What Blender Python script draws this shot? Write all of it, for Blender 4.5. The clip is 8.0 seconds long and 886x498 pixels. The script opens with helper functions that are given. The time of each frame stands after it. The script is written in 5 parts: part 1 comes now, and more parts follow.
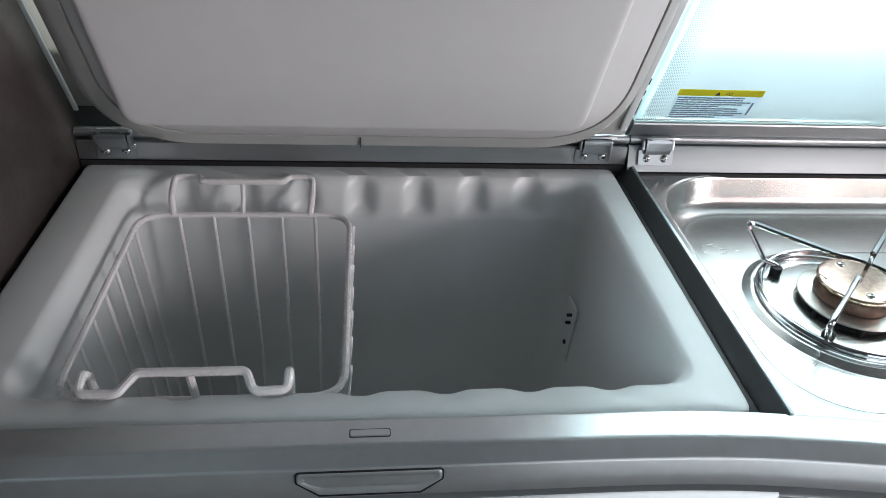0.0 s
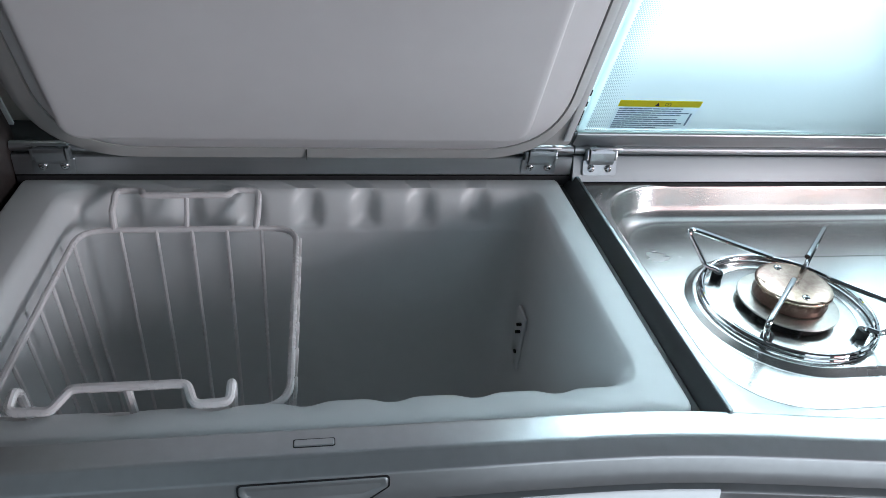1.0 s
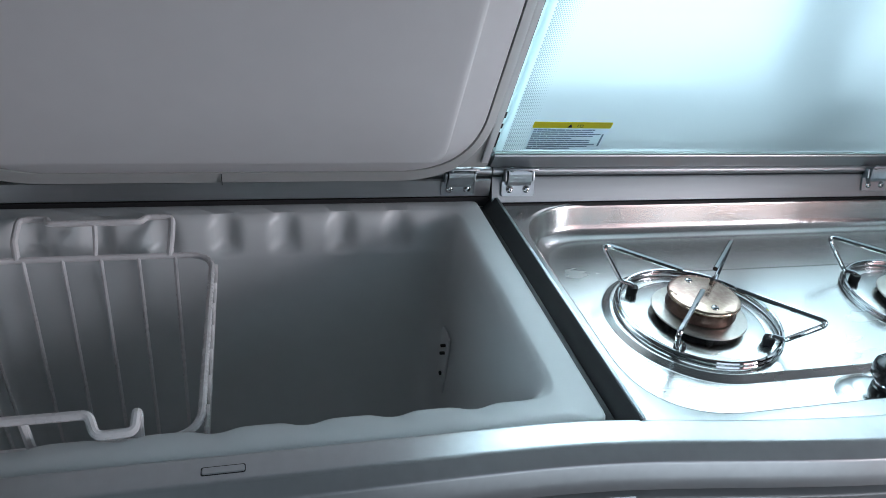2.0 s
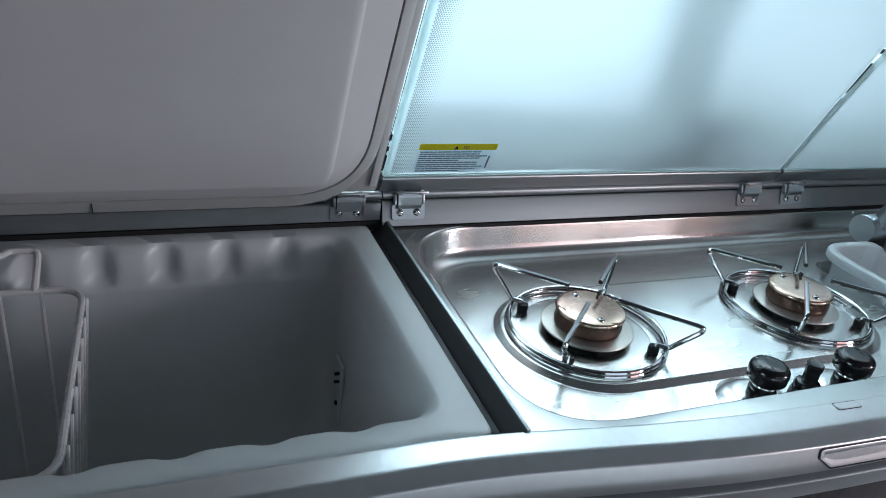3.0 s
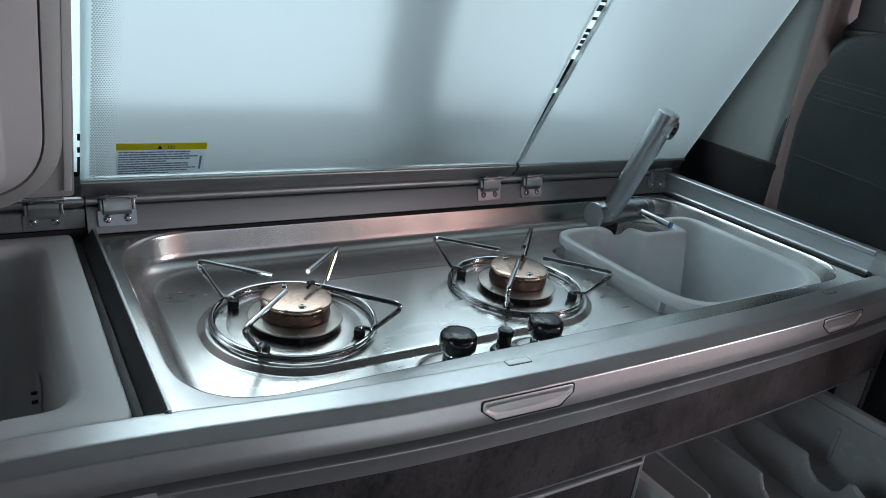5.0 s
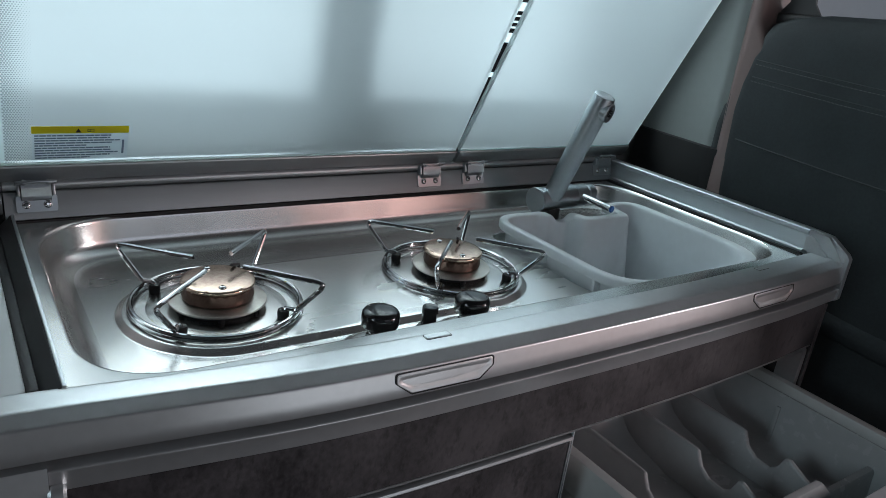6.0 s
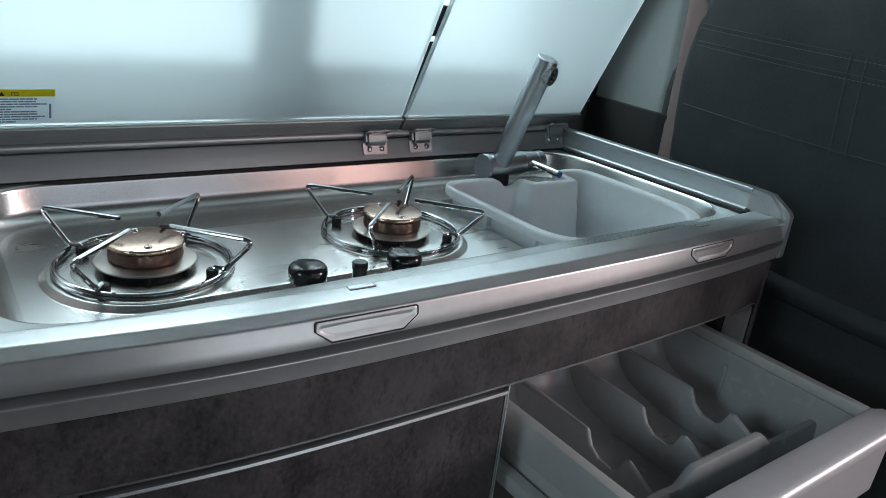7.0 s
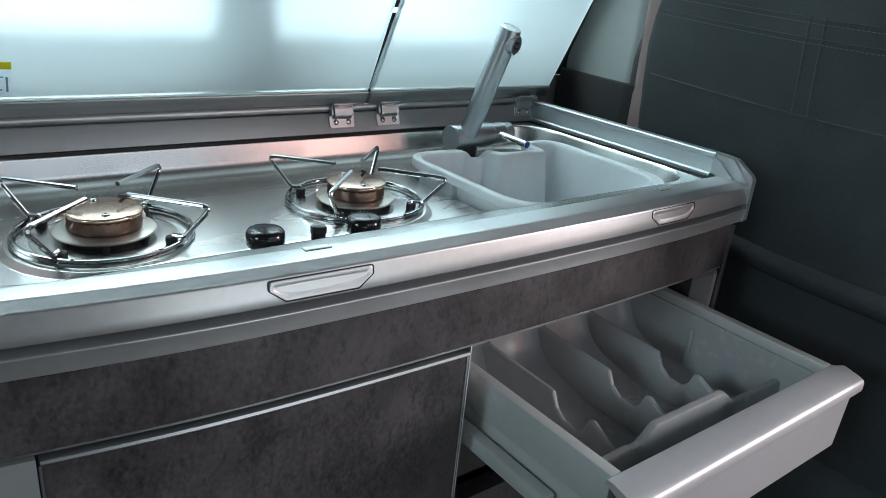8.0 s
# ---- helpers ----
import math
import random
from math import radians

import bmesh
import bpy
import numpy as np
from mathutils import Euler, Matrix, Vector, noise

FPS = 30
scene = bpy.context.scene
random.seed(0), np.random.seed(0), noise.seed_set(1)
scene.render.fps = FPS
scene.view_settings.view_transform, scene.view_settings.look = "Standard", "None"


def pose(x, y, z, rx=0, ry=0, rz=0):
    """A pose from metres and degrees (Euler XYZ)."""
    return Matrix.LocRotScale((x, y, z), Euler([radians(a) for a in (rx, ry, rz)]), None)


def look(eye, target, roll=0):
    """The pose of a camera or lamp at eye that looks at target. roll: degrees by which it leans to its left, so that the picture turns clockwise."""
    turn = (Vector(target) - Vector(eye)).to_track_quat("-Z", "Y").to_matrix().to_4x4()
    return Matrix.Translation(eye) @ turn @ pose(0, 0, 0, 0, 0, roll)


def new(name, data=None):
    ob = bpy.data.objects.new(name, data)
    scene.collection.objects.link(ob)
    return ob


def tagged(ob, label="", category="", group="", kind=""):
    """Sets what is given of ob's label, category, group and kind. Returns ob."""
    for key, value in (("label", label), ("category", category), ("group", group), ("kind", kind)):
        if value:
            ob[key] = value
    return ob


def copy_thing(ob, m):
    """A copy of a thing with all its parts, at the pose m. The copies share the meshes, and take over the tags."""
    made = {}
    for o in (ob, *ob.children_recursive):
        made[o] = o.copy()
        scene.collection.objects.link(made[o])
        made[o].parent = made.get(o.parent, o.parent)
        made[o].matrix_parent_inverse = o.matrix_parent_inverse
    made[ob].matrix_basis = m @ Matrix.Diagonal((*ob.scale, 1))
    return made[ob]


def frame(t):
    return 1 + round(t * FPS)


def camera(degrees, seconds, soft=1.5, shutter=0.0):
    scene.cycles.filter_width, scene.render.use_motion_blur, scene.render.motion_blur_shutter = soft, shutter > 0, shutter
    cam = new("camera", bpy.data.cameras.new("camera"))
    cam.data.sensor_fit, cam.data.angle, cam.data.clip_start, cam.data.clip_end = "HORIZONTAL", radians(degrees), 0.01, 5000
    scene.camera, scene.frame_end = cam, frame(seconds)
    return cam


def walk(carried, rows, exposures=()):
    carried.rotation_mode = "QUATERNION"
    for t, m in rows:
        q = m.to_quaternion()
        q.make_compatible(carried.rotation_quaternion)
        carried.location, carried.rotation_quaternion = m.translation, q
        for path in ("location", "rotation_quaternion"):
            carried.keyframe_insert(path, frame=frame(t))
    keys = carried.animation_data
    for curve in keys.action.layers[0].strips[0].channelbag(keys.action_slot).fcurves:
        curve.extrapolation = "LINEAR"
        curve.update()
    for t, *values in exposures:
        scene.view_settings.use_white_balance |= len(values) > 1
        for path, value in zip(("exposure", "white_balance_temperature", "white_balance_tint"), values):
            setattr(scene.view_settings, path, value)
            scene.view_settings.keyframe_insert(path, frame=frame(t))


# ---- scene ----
cam = camera(63.63, 8.0, 0.7)
PATH = [
    (0, (-0.2957, -0.6572, 1.2648), (-0.0799, 0.9791, 0.1352), 4.10),
    (0.5, (-0.2923, -0.6600, 1.2613), (-0.0269, 0.9855, 0.1560), 4.58),
    (1, (-0.2861, -0.6640, 1.2586), (0.0455, 0.9893, 0.1831), 5.22),
    (1.5, (-0.2769, -0.6699, 1.2564), (0.1343, 0.9905, 0.2201), 5.90),
    (3, (-0.2408, -0.6815, 1.2399), (0.4830, 0.9669, 0.3688), 7.52),
    (3.5, (-0.2100, -0.6982, 1.2324), (0.6351, 0.9194, 0.4145), 7.94),
    (4, (-0.1745, -0.7108, 1.2249), (0.7639, 0.8729, 0.4431), 8.00),
    (4.5, (-0.1322, -0.7443, 1.2193), (0.8739, 0.8142, 0.4717), 7.79),
    (6, (-0.0587, -0.8025, 1.1910), (1.0523, 0.7079, 0.4951), 7.21),
    (6.5, (-0.0370, -0.8229, 1.1769), (1.0905, 0.6735, 0.4770), 6.82),
    (7, (-0.0195, -0.8415, 1.1629), (1.1240, 0.6377, 0.4527), 6.44),
    (7.5, (-0.0087, -0.8577, 1.1533), (1.1460, 0.6054, 0.4280), 6.03),
    (8, (-0.0023, -0.8716, 1.1451), (1.1588, 0.5809, 0.4088), 5.56),
]
walk(cam, [(t, look(eye, target, roll)) for t, eye, target, roll in PATH],
     exposures=[(0.0, 0.8, 6150, 5), (1.5, 0.42, 5640, 4), (3.0, -0.15, 5700, 5), (4.0, -0.62, 5900, 7), (4.5, -0.69, 6000, 8), (6.0, -0.62, 6150, 9), (7.0, -0.27, 6120, 6), (8.0, 0.2, 6050, 3)])

# ---- light: daylight through the frosted lids, the opposite doorway, the cab ----
world = bpy.data.worlds.new("sky")
scene.world = world
world.use_nodes = True
wn = world.node_tree.nodes
sky = wn.new("ShaderNodeTexSky")
sky.sky_type, sky.sun_disc = "NISHITA", False
sky.sun_elevation, sky.sun_rotation = radians(38), radians(200)
world.node_tree.links.new(sky.outputs[0], wn["Background"].inputs[0])
wn["Background"].inputs[1].default_value = 0.06


def area_lamp(name, m, sx, sy, watts, colour):
    data = bpy.data.lights.new(name, "AREA")
    data.shape, data.size, data.size_y, data.energy, data.color = "RECTANGLE", sx, sy, watts, colour
    ob = new(name, data)
    ob.matrix_world = m
    return ob


def sun_lamp(strength, target):
    data = bpy.data.lights.new("sun", "SUN")
    data.energy, data.angle, data.color = strength, radians(25), (1.0, 0.96, 0.92)
    ob = new("sun", data)
    ob.matrix_world = look((0, 0, 0), target)
    return ob


sun_lamp(0.7, (-0.3, -0.9, -0.75))
# side window behind the lids: the street at its own height, the brighter sky above
area_lamp("window_light", look((0.25, 0.44, 1.26), (0.25, -0.5, 1.05)), 1.85, 0.72, 6.2, (0.85, 0.97, 1.0))
area_lamp("window_sky_light", look((0.45, 0.50, 1.88), (0.45, -0.30, 0.90)), 1.7, 0.5, 27.0, (0.91, 1.0, 0.99))
# open sliding door behind the camera: bright ground below, a dim house front, a strip of sky above it
area_lamp("doorway_light", look((0.55, -1.70, 0.58), (0.55, 0.0, 0.58)), 0.84, 0.54, 2.3, (0.97, 0.98, 1.0))
area_lamp("upper_doorway_light", look((0.55, -1.70, 1.14), (0.55, 0.0, 1.14)), 0.84, 0.57, 0.30, (1.0, 0.78, 0.66))
area_lamp("doorway_sky_light", look((0.55, -1.70, 1.59), (0.55, 0.0, 1.59)), 0.84, 0.32, 0.8, (0.96, 0.98, 1.0))
# added lamps for an unseen front door: assumed red paving, red house, sky forward
area_lamp("added_front_pink_light", look((1.44, -1.70, 1.35), (1.44, 0.0, 1.35)), 0.70, 0.78, 3.6, (1.0, 0.52, 0.42))
area_lamp("added_front_key_light", look((2.16, -1.70, 1.42), (2.16, 0.0, 1.42)), 0.72, 0.64, 40.0, (1.0, 0.89, 0.88))
area_lamp("added_front_ground_light", look((1.80, -1.70, 0.62), (1.80, 0.0, 0.62)), 1.44, 0.70, 3.4, (1.0, 0.74, 0.70))
# windscreen of the cab
area_lamp("windscreen_light", look((2.68, -0.76, 1.32), (0.0, -0.76, 1.32)), 1.80, 0.72, 14.0, (0.95, 0.97, 1.0))
# tailgate window at the rear
area_lamp("tailgate_light", look((-1.67, -0.74, 1.42), (0.0, -0.74, 1.42)), 0.80, 0.59, 11.0, (0.80, 0.96, 1.0))

# ---- mesh helpers ----


def loft(loops, closed=True, cap0=False, cap1=False):
    n = len(loops[0])
    v = [tuple(p) for lp in loops for p in lp]
    f = []
    for a in range(len(loops) - 1):
        for b in range(n if closed else n - 1):
            c = (b + 1) % n
            f.append((a * n + b, a * n + c, (a + 1) * n + c, (a + 1) * n + b))
    if cap0:
        f.append(tuple(range(n))[::-1])
    if cap1:
        f.append(tuple(range((len(loops) - 1) * n, len(loops) * n)))
    return v, f


def join(*meshes):
    v, f = [], []
    for mv, mf in meshes:
        k = len(v)
        v += list(mv)
        f += [tuple(i + k for i in q) for q in mf]
    return v, f


def moved(mesh, m):
    return [tuple(m @ Vector(p)) for p in mesh[0]], mesh[1]


def box(x0, x1, y0, y1, z0, z1, bevel=0.0, segments=2):
    bm = bmesh.new()
    bmesh.ops.create_cube(bm, size=1.0)
    for v in bm.verts:
        v.co = Vector(((x0 + x1) / 2 + v.co.x * (x1 - x0), (y0 + y1) / 2 + v.co.y * (y1 - y0), (z0 + z1) / 2 + v.co.z * (z1 - z0)))
    if bevel:
        bmesh.ops.bevel(bm, geom=list(bm.edges), offset=bevel, segments=segments, affect="EDGES", profile=0.5)
    bm.verts.ensure_lookup_table()
    out = [tuple(v.co) for v in bm.verts], [tuple(v.index for v in q.verts) for q in bm.faces]
    bm.free()
    return out


def rounded(points, radii, n=6, closed=True):
    """A polyline of 2D or 3D points with its corners rounded."""
    pts = [Vector(p) for p in points]
    if not isinstance(radii, (list, tuple)):
        radii = [radii] * len(pts)
    out = []
    for i, p in enumerate(pts):
        if not closed and i in (0, len(pts) - 1):
            out.append(p)
            continue
        a, b = pts[i - 1] - p, pts[(i + 1) % len(pts)] - p
        ang = a.angle(b)
        d = min(radii[i] / max(math.tan(ang / 2), 1e-4), a.length * 0.49, b.length * 0.49)
        s, e = p + a.normalized() * d, p + b.normalized() * d
        for k in range(n + 1):
            t = k / n
            out.append(s * (1 - t) ** 2 + p * 2 * t * (1 - t) + e * t * t)
    return out


def resampled(points, count):
    """A closed loop with evenly spread points."""
    pts = [Vector(p) for p in points]
    cum = [0.0]
    for i, p in enumerate(pts):
        cum.append(cum[-1] + (pts[(i + 1) % len(pts)] - p).length)
    out, k = [], 0
    for i in range(count):
        s = cum[-1] * i / count
        while cum[k + 1] < s:
            k += 1
        t = (s - cum[k]) / max(cum[k + 1] - cum[k], 1e-9)
        out.append(pts[k].lerp(pts[(k + 1) % len(pts)], t))
    return out


def oblong(x0, x1, y0, y1, r, n=8):
    return [(p.x, p.y) for p in rounded([(x0, y0), (x1, y0), (x1, y1), (x0, y1)], r, n)]


def tube(path, r, n=10, closed=False):
    pts = [Vector(p) for p in path]
    m = len(pts)
    loops, up = [], None
    for i in range(m):
        if closed:
            d = pts[(i + 1) % m] - pts[i - 1]
        else:
            d = pts[min(i + 1, m - 1)] - pts[max(i - 1, 0)]
        d.normalize()
        if up is None:
            up = d.orthogonal().normalized()
        up = (up - d * up.dot(d)).normalized()
        side = d.cross(up)
        loops.append([pts[i] + r * (math.cos(2 * math.pi * k / n) * up + math.sin(2 * math.pi * k / n) * side) for k in range(n)])
    if closed:
        return loft(loops + [loops[0]])
    return loft(loops, True, True, True)


def lathe(profile, n=32, centre=(0, 0, 0), caps=True):
    loops = [[(centre[0] + r * math.cos(2 * math.pi * k / n), centre[1] + r * math.sin(2 * math.pi * k / n), centre[2] + z) for k in range(n)] for r, z in profile]
    return loft(loops, True, caps, caps)


def sweep(xs, profile, closed=True):
    """A profile of (y, z), a function of x, drawn along x."""
    loops = [[(x, y, z) for y, z in profile(x)] for x in xs]
    return loft(loops, closed, closed, closed)


def aligned(a, b):
    """Takes the z axis from a to b."""
    return Matrix.Translation(a) @ (Vector(b) - Vector(a)).to_track_quat("Z", "Y").to_matrix().to_4x4()


def rod(a, b, r, n=16, bevel=0.0):
    h = (Vector(b) - Vector(a)).length
    prof = [(r - bevel, 0), (r, bevel), (r, h - bevel), (r - bevel, h)] if bevel else [(r, 0), (r, h)]
    return moved(lathe(prof, n), aligned(a, b))


def thing(name, at, label, category, group="", kind=""):
    ob = new(name)
    ob.empty_display_size = 0.02
    ob.location = at
    return tagged(ob, label, category, group, kind)


def root_place(ob):
    while ob.parent:
        ob = ob.parent
    return ob.location


def part(name, mesh, material, parent=None, label="", angle=35, kind="", category=""):
    at = root_place(parent) if parent else Vector((0, 0, 0))
    me = bpy.data.meshes.new(name)
    me.from_pydata([tuple(Vector(p) - at) for p in mesh[0]], [], mesh[1])
    bm = bmesh.new()
    bm.from_mesh(me)
    bmesh.ops.recalc_face_normals(bm, faces=bm.faces)
    bm.to_mesh(me)
    bm.free()
    me.polygons.foreach_set("use_smooth", [True] * len(me.polygons))
    me.set_sharp_from_angle(angle=radians(angle))
    me.materials.append(material)
    ob = new(name, me)
    if parent:
        ob.parent = parent
    return tagged(ob, label, category, "", kind)


# ---- materials ----


def material(name, colour, rough=0.5, metal=0.0, vary=0.12, scale=40.0, bump=0.0, bump_scale=400.0, stretch=(1, 1, 1), rough_vary=0.1, coat=0.0, spec=0.5, dirt=0.0, tint=None):
    m = bpy.data.materials.new(name)
    m.use_nodes = True
    nt = m.node_tree
    nd, ln = nt.nodes, nt.links
    b = nd["Principled BSDF"]
    b.inputs["Metallic"].default_value = metal
    b.inputs["Coat Weight"].default_value = coat
    b.inputs["Coat Roughness"].default_value = 0.15
    b.inputs["Specular IOR Level"].default_value = spec
    tc = nd.new("ShaderNodeTexCoord")
    mp = nd.new("ShaderNodeMapping")
    mp.inputs["Scale"].default_value = stretch
    ln.new(tc.outputs["Object"], mp.inputs["Vector"])
    big, small = nd.new("ShaderNodeTexNoise"), nd.new("ShaderNodeTexNoise")
    big.inputs["Scale"].default_value, small.inputs["Scale"].default_value = scale * 0.25, scale * 4
    big.inputs["Detail"].default_value, small.inputs["Detail"].default_value = 4, 3
    ln.new(mp.outputs[0], big.inputs["Vector"])
    ln.new(mp.outputs[0], small.inputs["Vector"])
    mix = nd.new("ShaderNodeMath")
    mix.operation = "MULTIPLY_ADD"
    mix.inputs[1].default_value = 0.35
    ln.new(small.outputs[0], mix.inputs[0])
    half = nd.new("ShaderNodeMath")
    half.operation = "MULTIPLY"
    half.inputs[1].default_value = 0.65
    ln.new(big.outputs[0], half.inputs[0])
    ln.new(half.outputs[0], mix.inputs[2])
    ramp = nd.new("ShaderNodeValToRGB")
    lo = tint or [c * (1 - vary) for c in colour]
    ramp.color_ramp.elements[0].position, ramp.color_ramp.elements[1].position = 0.36, 0.64
    ramp.color_ramp.elements[0].color = (*lo, 1)
    ramp.color_ramp.elements[1].color = (*[min(1, c * (1 + vary * 0.6)) for c in colour], 1)
    ln.new(mix.outputs[0], ramp.inputs[0])
    ln.new(ramp.outputs[0], b.inputs["Base Color"])
    rr = nd.new("ShaderNodeMapRange")
    rr.inputs["From Min"].default_value, rr.inputs["From Max"].default_value = 0.3, 0.7
    rr.inputs["To Min"].default_value, rr.inputs["To Max"].default_value = max(0.02, rough * (1 - rough_vary)), min(1, rough * (1 + rough_vary))
    ln.new(mix.outputs[0], rr.inputs["Value"])
    ln.new(rr.outputs[0], b.inputs["Roughness"])
    if bump:
        nz = nd.new("ShaderNodeTexNoise")
        nz.inputs["Scale"].default_value, nz.inputs["Detail"].default_value = bump_scale, 4
        ln.new(mp.outputs[0], nz.inputs["Vector"])
        bp = nd.new("ShaderNodeBump")
        bp.inputs["Strength"].default_value, bp.inputs["Distance"].default_value = bump, 0.0006
        ln.new(nz.outputs[0], bp.inputs["Height"])
        ln.new(bp.outputs[0], b.inputs["Normal"])
    return m


ALU = material("satin_aluminium", (0.49, 0.51, 0.525), 0.38, 1.0, 0.06, 60, 0.05, 900, (0.08, 1, 1))
ALU_Y = material("satin_aluminium_lengthwise", (0.56, 0.60, 0.615), 0.46, 1.0, 0.06, 60, 0.05, 900, (1, 0.08, 1))
# aluminium darkened for the shade in the groove under the rail
ALU_SHADE = material("shade_dark_aluminium", (0.10, 0.105, 0.11), 0.5, 0.6, 0.1, 60)
# rougher aluminium, its colour lowered for the dark reflection in the hob's back rail
ALU_DIM = material("dimmed_matt_aluminium", (0.36, 0.39, 0.40), 0.50, 1.0, 0.06, 60, 0.03, 900, (0.08, 1, 1))
RAIL = material("silver_lacquered_rail", (0.575, 0.59, 0.60), 0.34, 0.80, 0.07, 30, 0.04, 1200)
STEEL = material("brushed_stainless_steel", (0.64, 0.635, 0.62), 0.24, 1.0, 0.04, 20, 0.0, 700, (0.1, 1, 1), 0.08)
# the rim's steel, lightened for the light of the lids mirrored in it
STEEL_FLOOR_LIT = material("lightened_satin_steel_floor", (0.83, 0.83, 0.815), 0.27, 1.0, 0.02, 12, 0.0, 700, (0.3, 1, 1), 0.05)
CHROME = material("chromed_wire", (0.58, 0.58, 0.59), 0.05, 1.0, 0.05, 80)
CHROME_SATIN = material("satin_chrome", (0.46, 0.49, 0.51), 0.31, 1.0, 0.06, 80, 0.03, 900)
LINER = material("white_moulded_plastic", (0.69, 0.71, 0.71), 0.36, 0.0, 0.03, 14, 0.02, 500, (1, 1, 1), 0.12)
LID_WHITE = material("light_grey_lid_plastic", (0.67, 0.665, 0.67), 0.42, 0.0, 0.03, 10, 0.03, 600)
LID_RIM = material("grey_gasket", (0.46, 0.465, 0.455), 0.40, 0.0, 0.06, 18, 0.04, 500)
WIRE_WHITE = material("white_coated_wire", (0.80, 0.78, 0.78), 0.28, 0.0, 0.04, 60)
TUB = material("grey_sink_plastic", (0.68, 0.71, 0.73), 0.36, 0.0, 0.05, 20, 0.05, 900)
BLACK = material("gloss_black_plastic", (0.012, 0.012, 0.013), 0.12, 0.0, 0.2, 50, 0.0)
RUBBER = material("black_rubber", (0.014, 0.014, 0.015), 0.55, 0.0, 0.2, 60, 0.1, 800)
SLATE = material("dark_slate_laminate", (0.054, 0.049, 0.052), 0.46, 0.0, 0.35, 62, 0.20, 300, (1, 1, 0.75), 0.25, 0, 0.45, 0, (0.018, 0.016, 0.0175))


def scuffed(m, fine, coarse, low):
    """Adds dark upright scuffs and cloudy patches to a laminate."""
    nd, ln = m.node_tree.nodes, m.node_tree.links
    b = nd["Principled BSDF"]
    base = b.inputs["Base Color"].links[0].from_socket
    tc = nd.new("ShaderNodeTexCoord")
    for stretch, lo, hi, dark in ((fine, 0.52, 0.66, low), (coarse, 0.40, 0.68, 0.74)):
        mp, nz, mr, mul = nd.new("ShaderNodeMapping"), nd.new("ShaderNodeTexNoise"), nd.new("ShaderNodeMapRange"), nd.new("ShaderNodeVectorMath")
        mp.inputs["Scale"].default_value = stretch
        nz.inputs["Scale"].default_value, nz.inputs["Detail"].default_value, nz.inputs["Roughness"].default_value = 1.0, 6, 0.62
        mr.inputs["From Min"].default_value, mr.inputs["From Max"].default_value = lo, hi
        mr.inputs["To Min"].default_value, mr.inputs["To Max"].default_value = 1.12, dark
        mul.operation = "MULTIPLY"
        ln.new(tc.outputs["Object"], mp.inputs["Vector"])
        ln.new(mp.outputs[0], nz.inputs["Vector"])
        ln.new(nz.outputs[0], mr.inputs["Value"])
        ln.new(base, mul.inputs[0])
        ln.new(mr.outputs[0], mul.inputs[1])
        base = mul.outputs[0]
    ln.new(base, b.inputs["Base Color"])


scuffed(SLATE, (130, 130, 62), (16, 16, 11), 0.60)
BROWN = material("brown_slate_laminate", (0.046, 0.037, 0.035), 0.38, 0.0, 0.55, 50, 0.1, 260)
DRAWER = material("grey_drawer_metal", (0.54, 0.55, 0.54), 0.42, 0.2, 0.06, 26, 0.03, 700)
PANEL = material("grey_lacquered_panel", (0.24, 0.255, 0.26), 0.40, 0.1, 0.05, 26, 0.03, 900)
DIVIDER = material("dark_grey_divider", (0.055, 0.059, 0.061), 0.45, 0.3, 0.08, 40, 0.04, 700)
DRAWER_FRONT = material("silver_drawer_lacquer", (0.56, 0.555, 0.575), 0.42, 0.45, 0.05, 26, 0.03, 1000)
TRAY = material("grey_cutlery_tray_plastic", (0.43, 0.445, 0.45), 0.26, 0.0, 0.08, 20, 0.03, 800)
FABRIC = material("dark_grey_seat_fabric", (0.031, 0.037, 0.040), 0.75, 0.0, 0.2, 60, 0.35, 900, (1, 1, 1), 0.05, 0, 0.3)
FABRIC_EDGE = material("charcoal_seat_piping", (0.03, 0.034, 0.036), 0.7, 0.0, 0.2, 60, 0.2, 900)
THREAD = material("grey_stitching_thread", (0.085, 0.09, 0.09), 0.7, 0.0, 0.1, 90)
TRIM = material("pale_grey_trim_panel", (0.20, 0.225, 0.225), 0.6, 0.0, 0.06, 20, 0.15, 700)
PILLAR = material("beige_pillar_trim", (0.135, 0.095, 0.09), 0.6, 0.0, 0.06, 20, 0.15, 700)
DARK_TRIM = material("black_belt_trim", (0.016, 0.017, 0.018), 0.6, 0.0, 0.15, 40, 0.2, 600)
HEADLINER = material("grey_headliner", (0.10, 0.112, 0.116), 0.85, 0.0, 0.06, 40, 0.2, 400)
FLOOR = material("dark_vinyl_floor", (0.03, 0.028, 0.026), 0.5, 0.0, 0.3, 12, 0.1, 200)
WALL = material("grey_side_lining", (0.10, 0.10, 0.10), 0.7, 0.0, 0.08, 20, 0.1, 300)
INK = material("black_print", (0.01, 0.01, 0.012), 0.5, 0.0, 0.1, 60)
INK_GREY = material("grey_print", (0.15, 0.20, 0.27), 0.5, 0.0, 0.1, 60)
BLUE = material("blue_marker_ring", (0.02, 0.10, 0.35), 0.3, 0.0, 0.1, 60)
CAP = material("heat_tinted_burner_cap", (0.78, 0.63, 0.47), 0.19, 0.95, 0.15, 60, 0.02, 300, (1, 1, 1), 0.3, 0, 0.5, 0, (0.55, 0.37, 0.31))
CROWN = material("tarnished_burner_crown", (0.18, 0.11, 0.085), 0.30, 0.85, 0.3, 90, 0.08, 300)
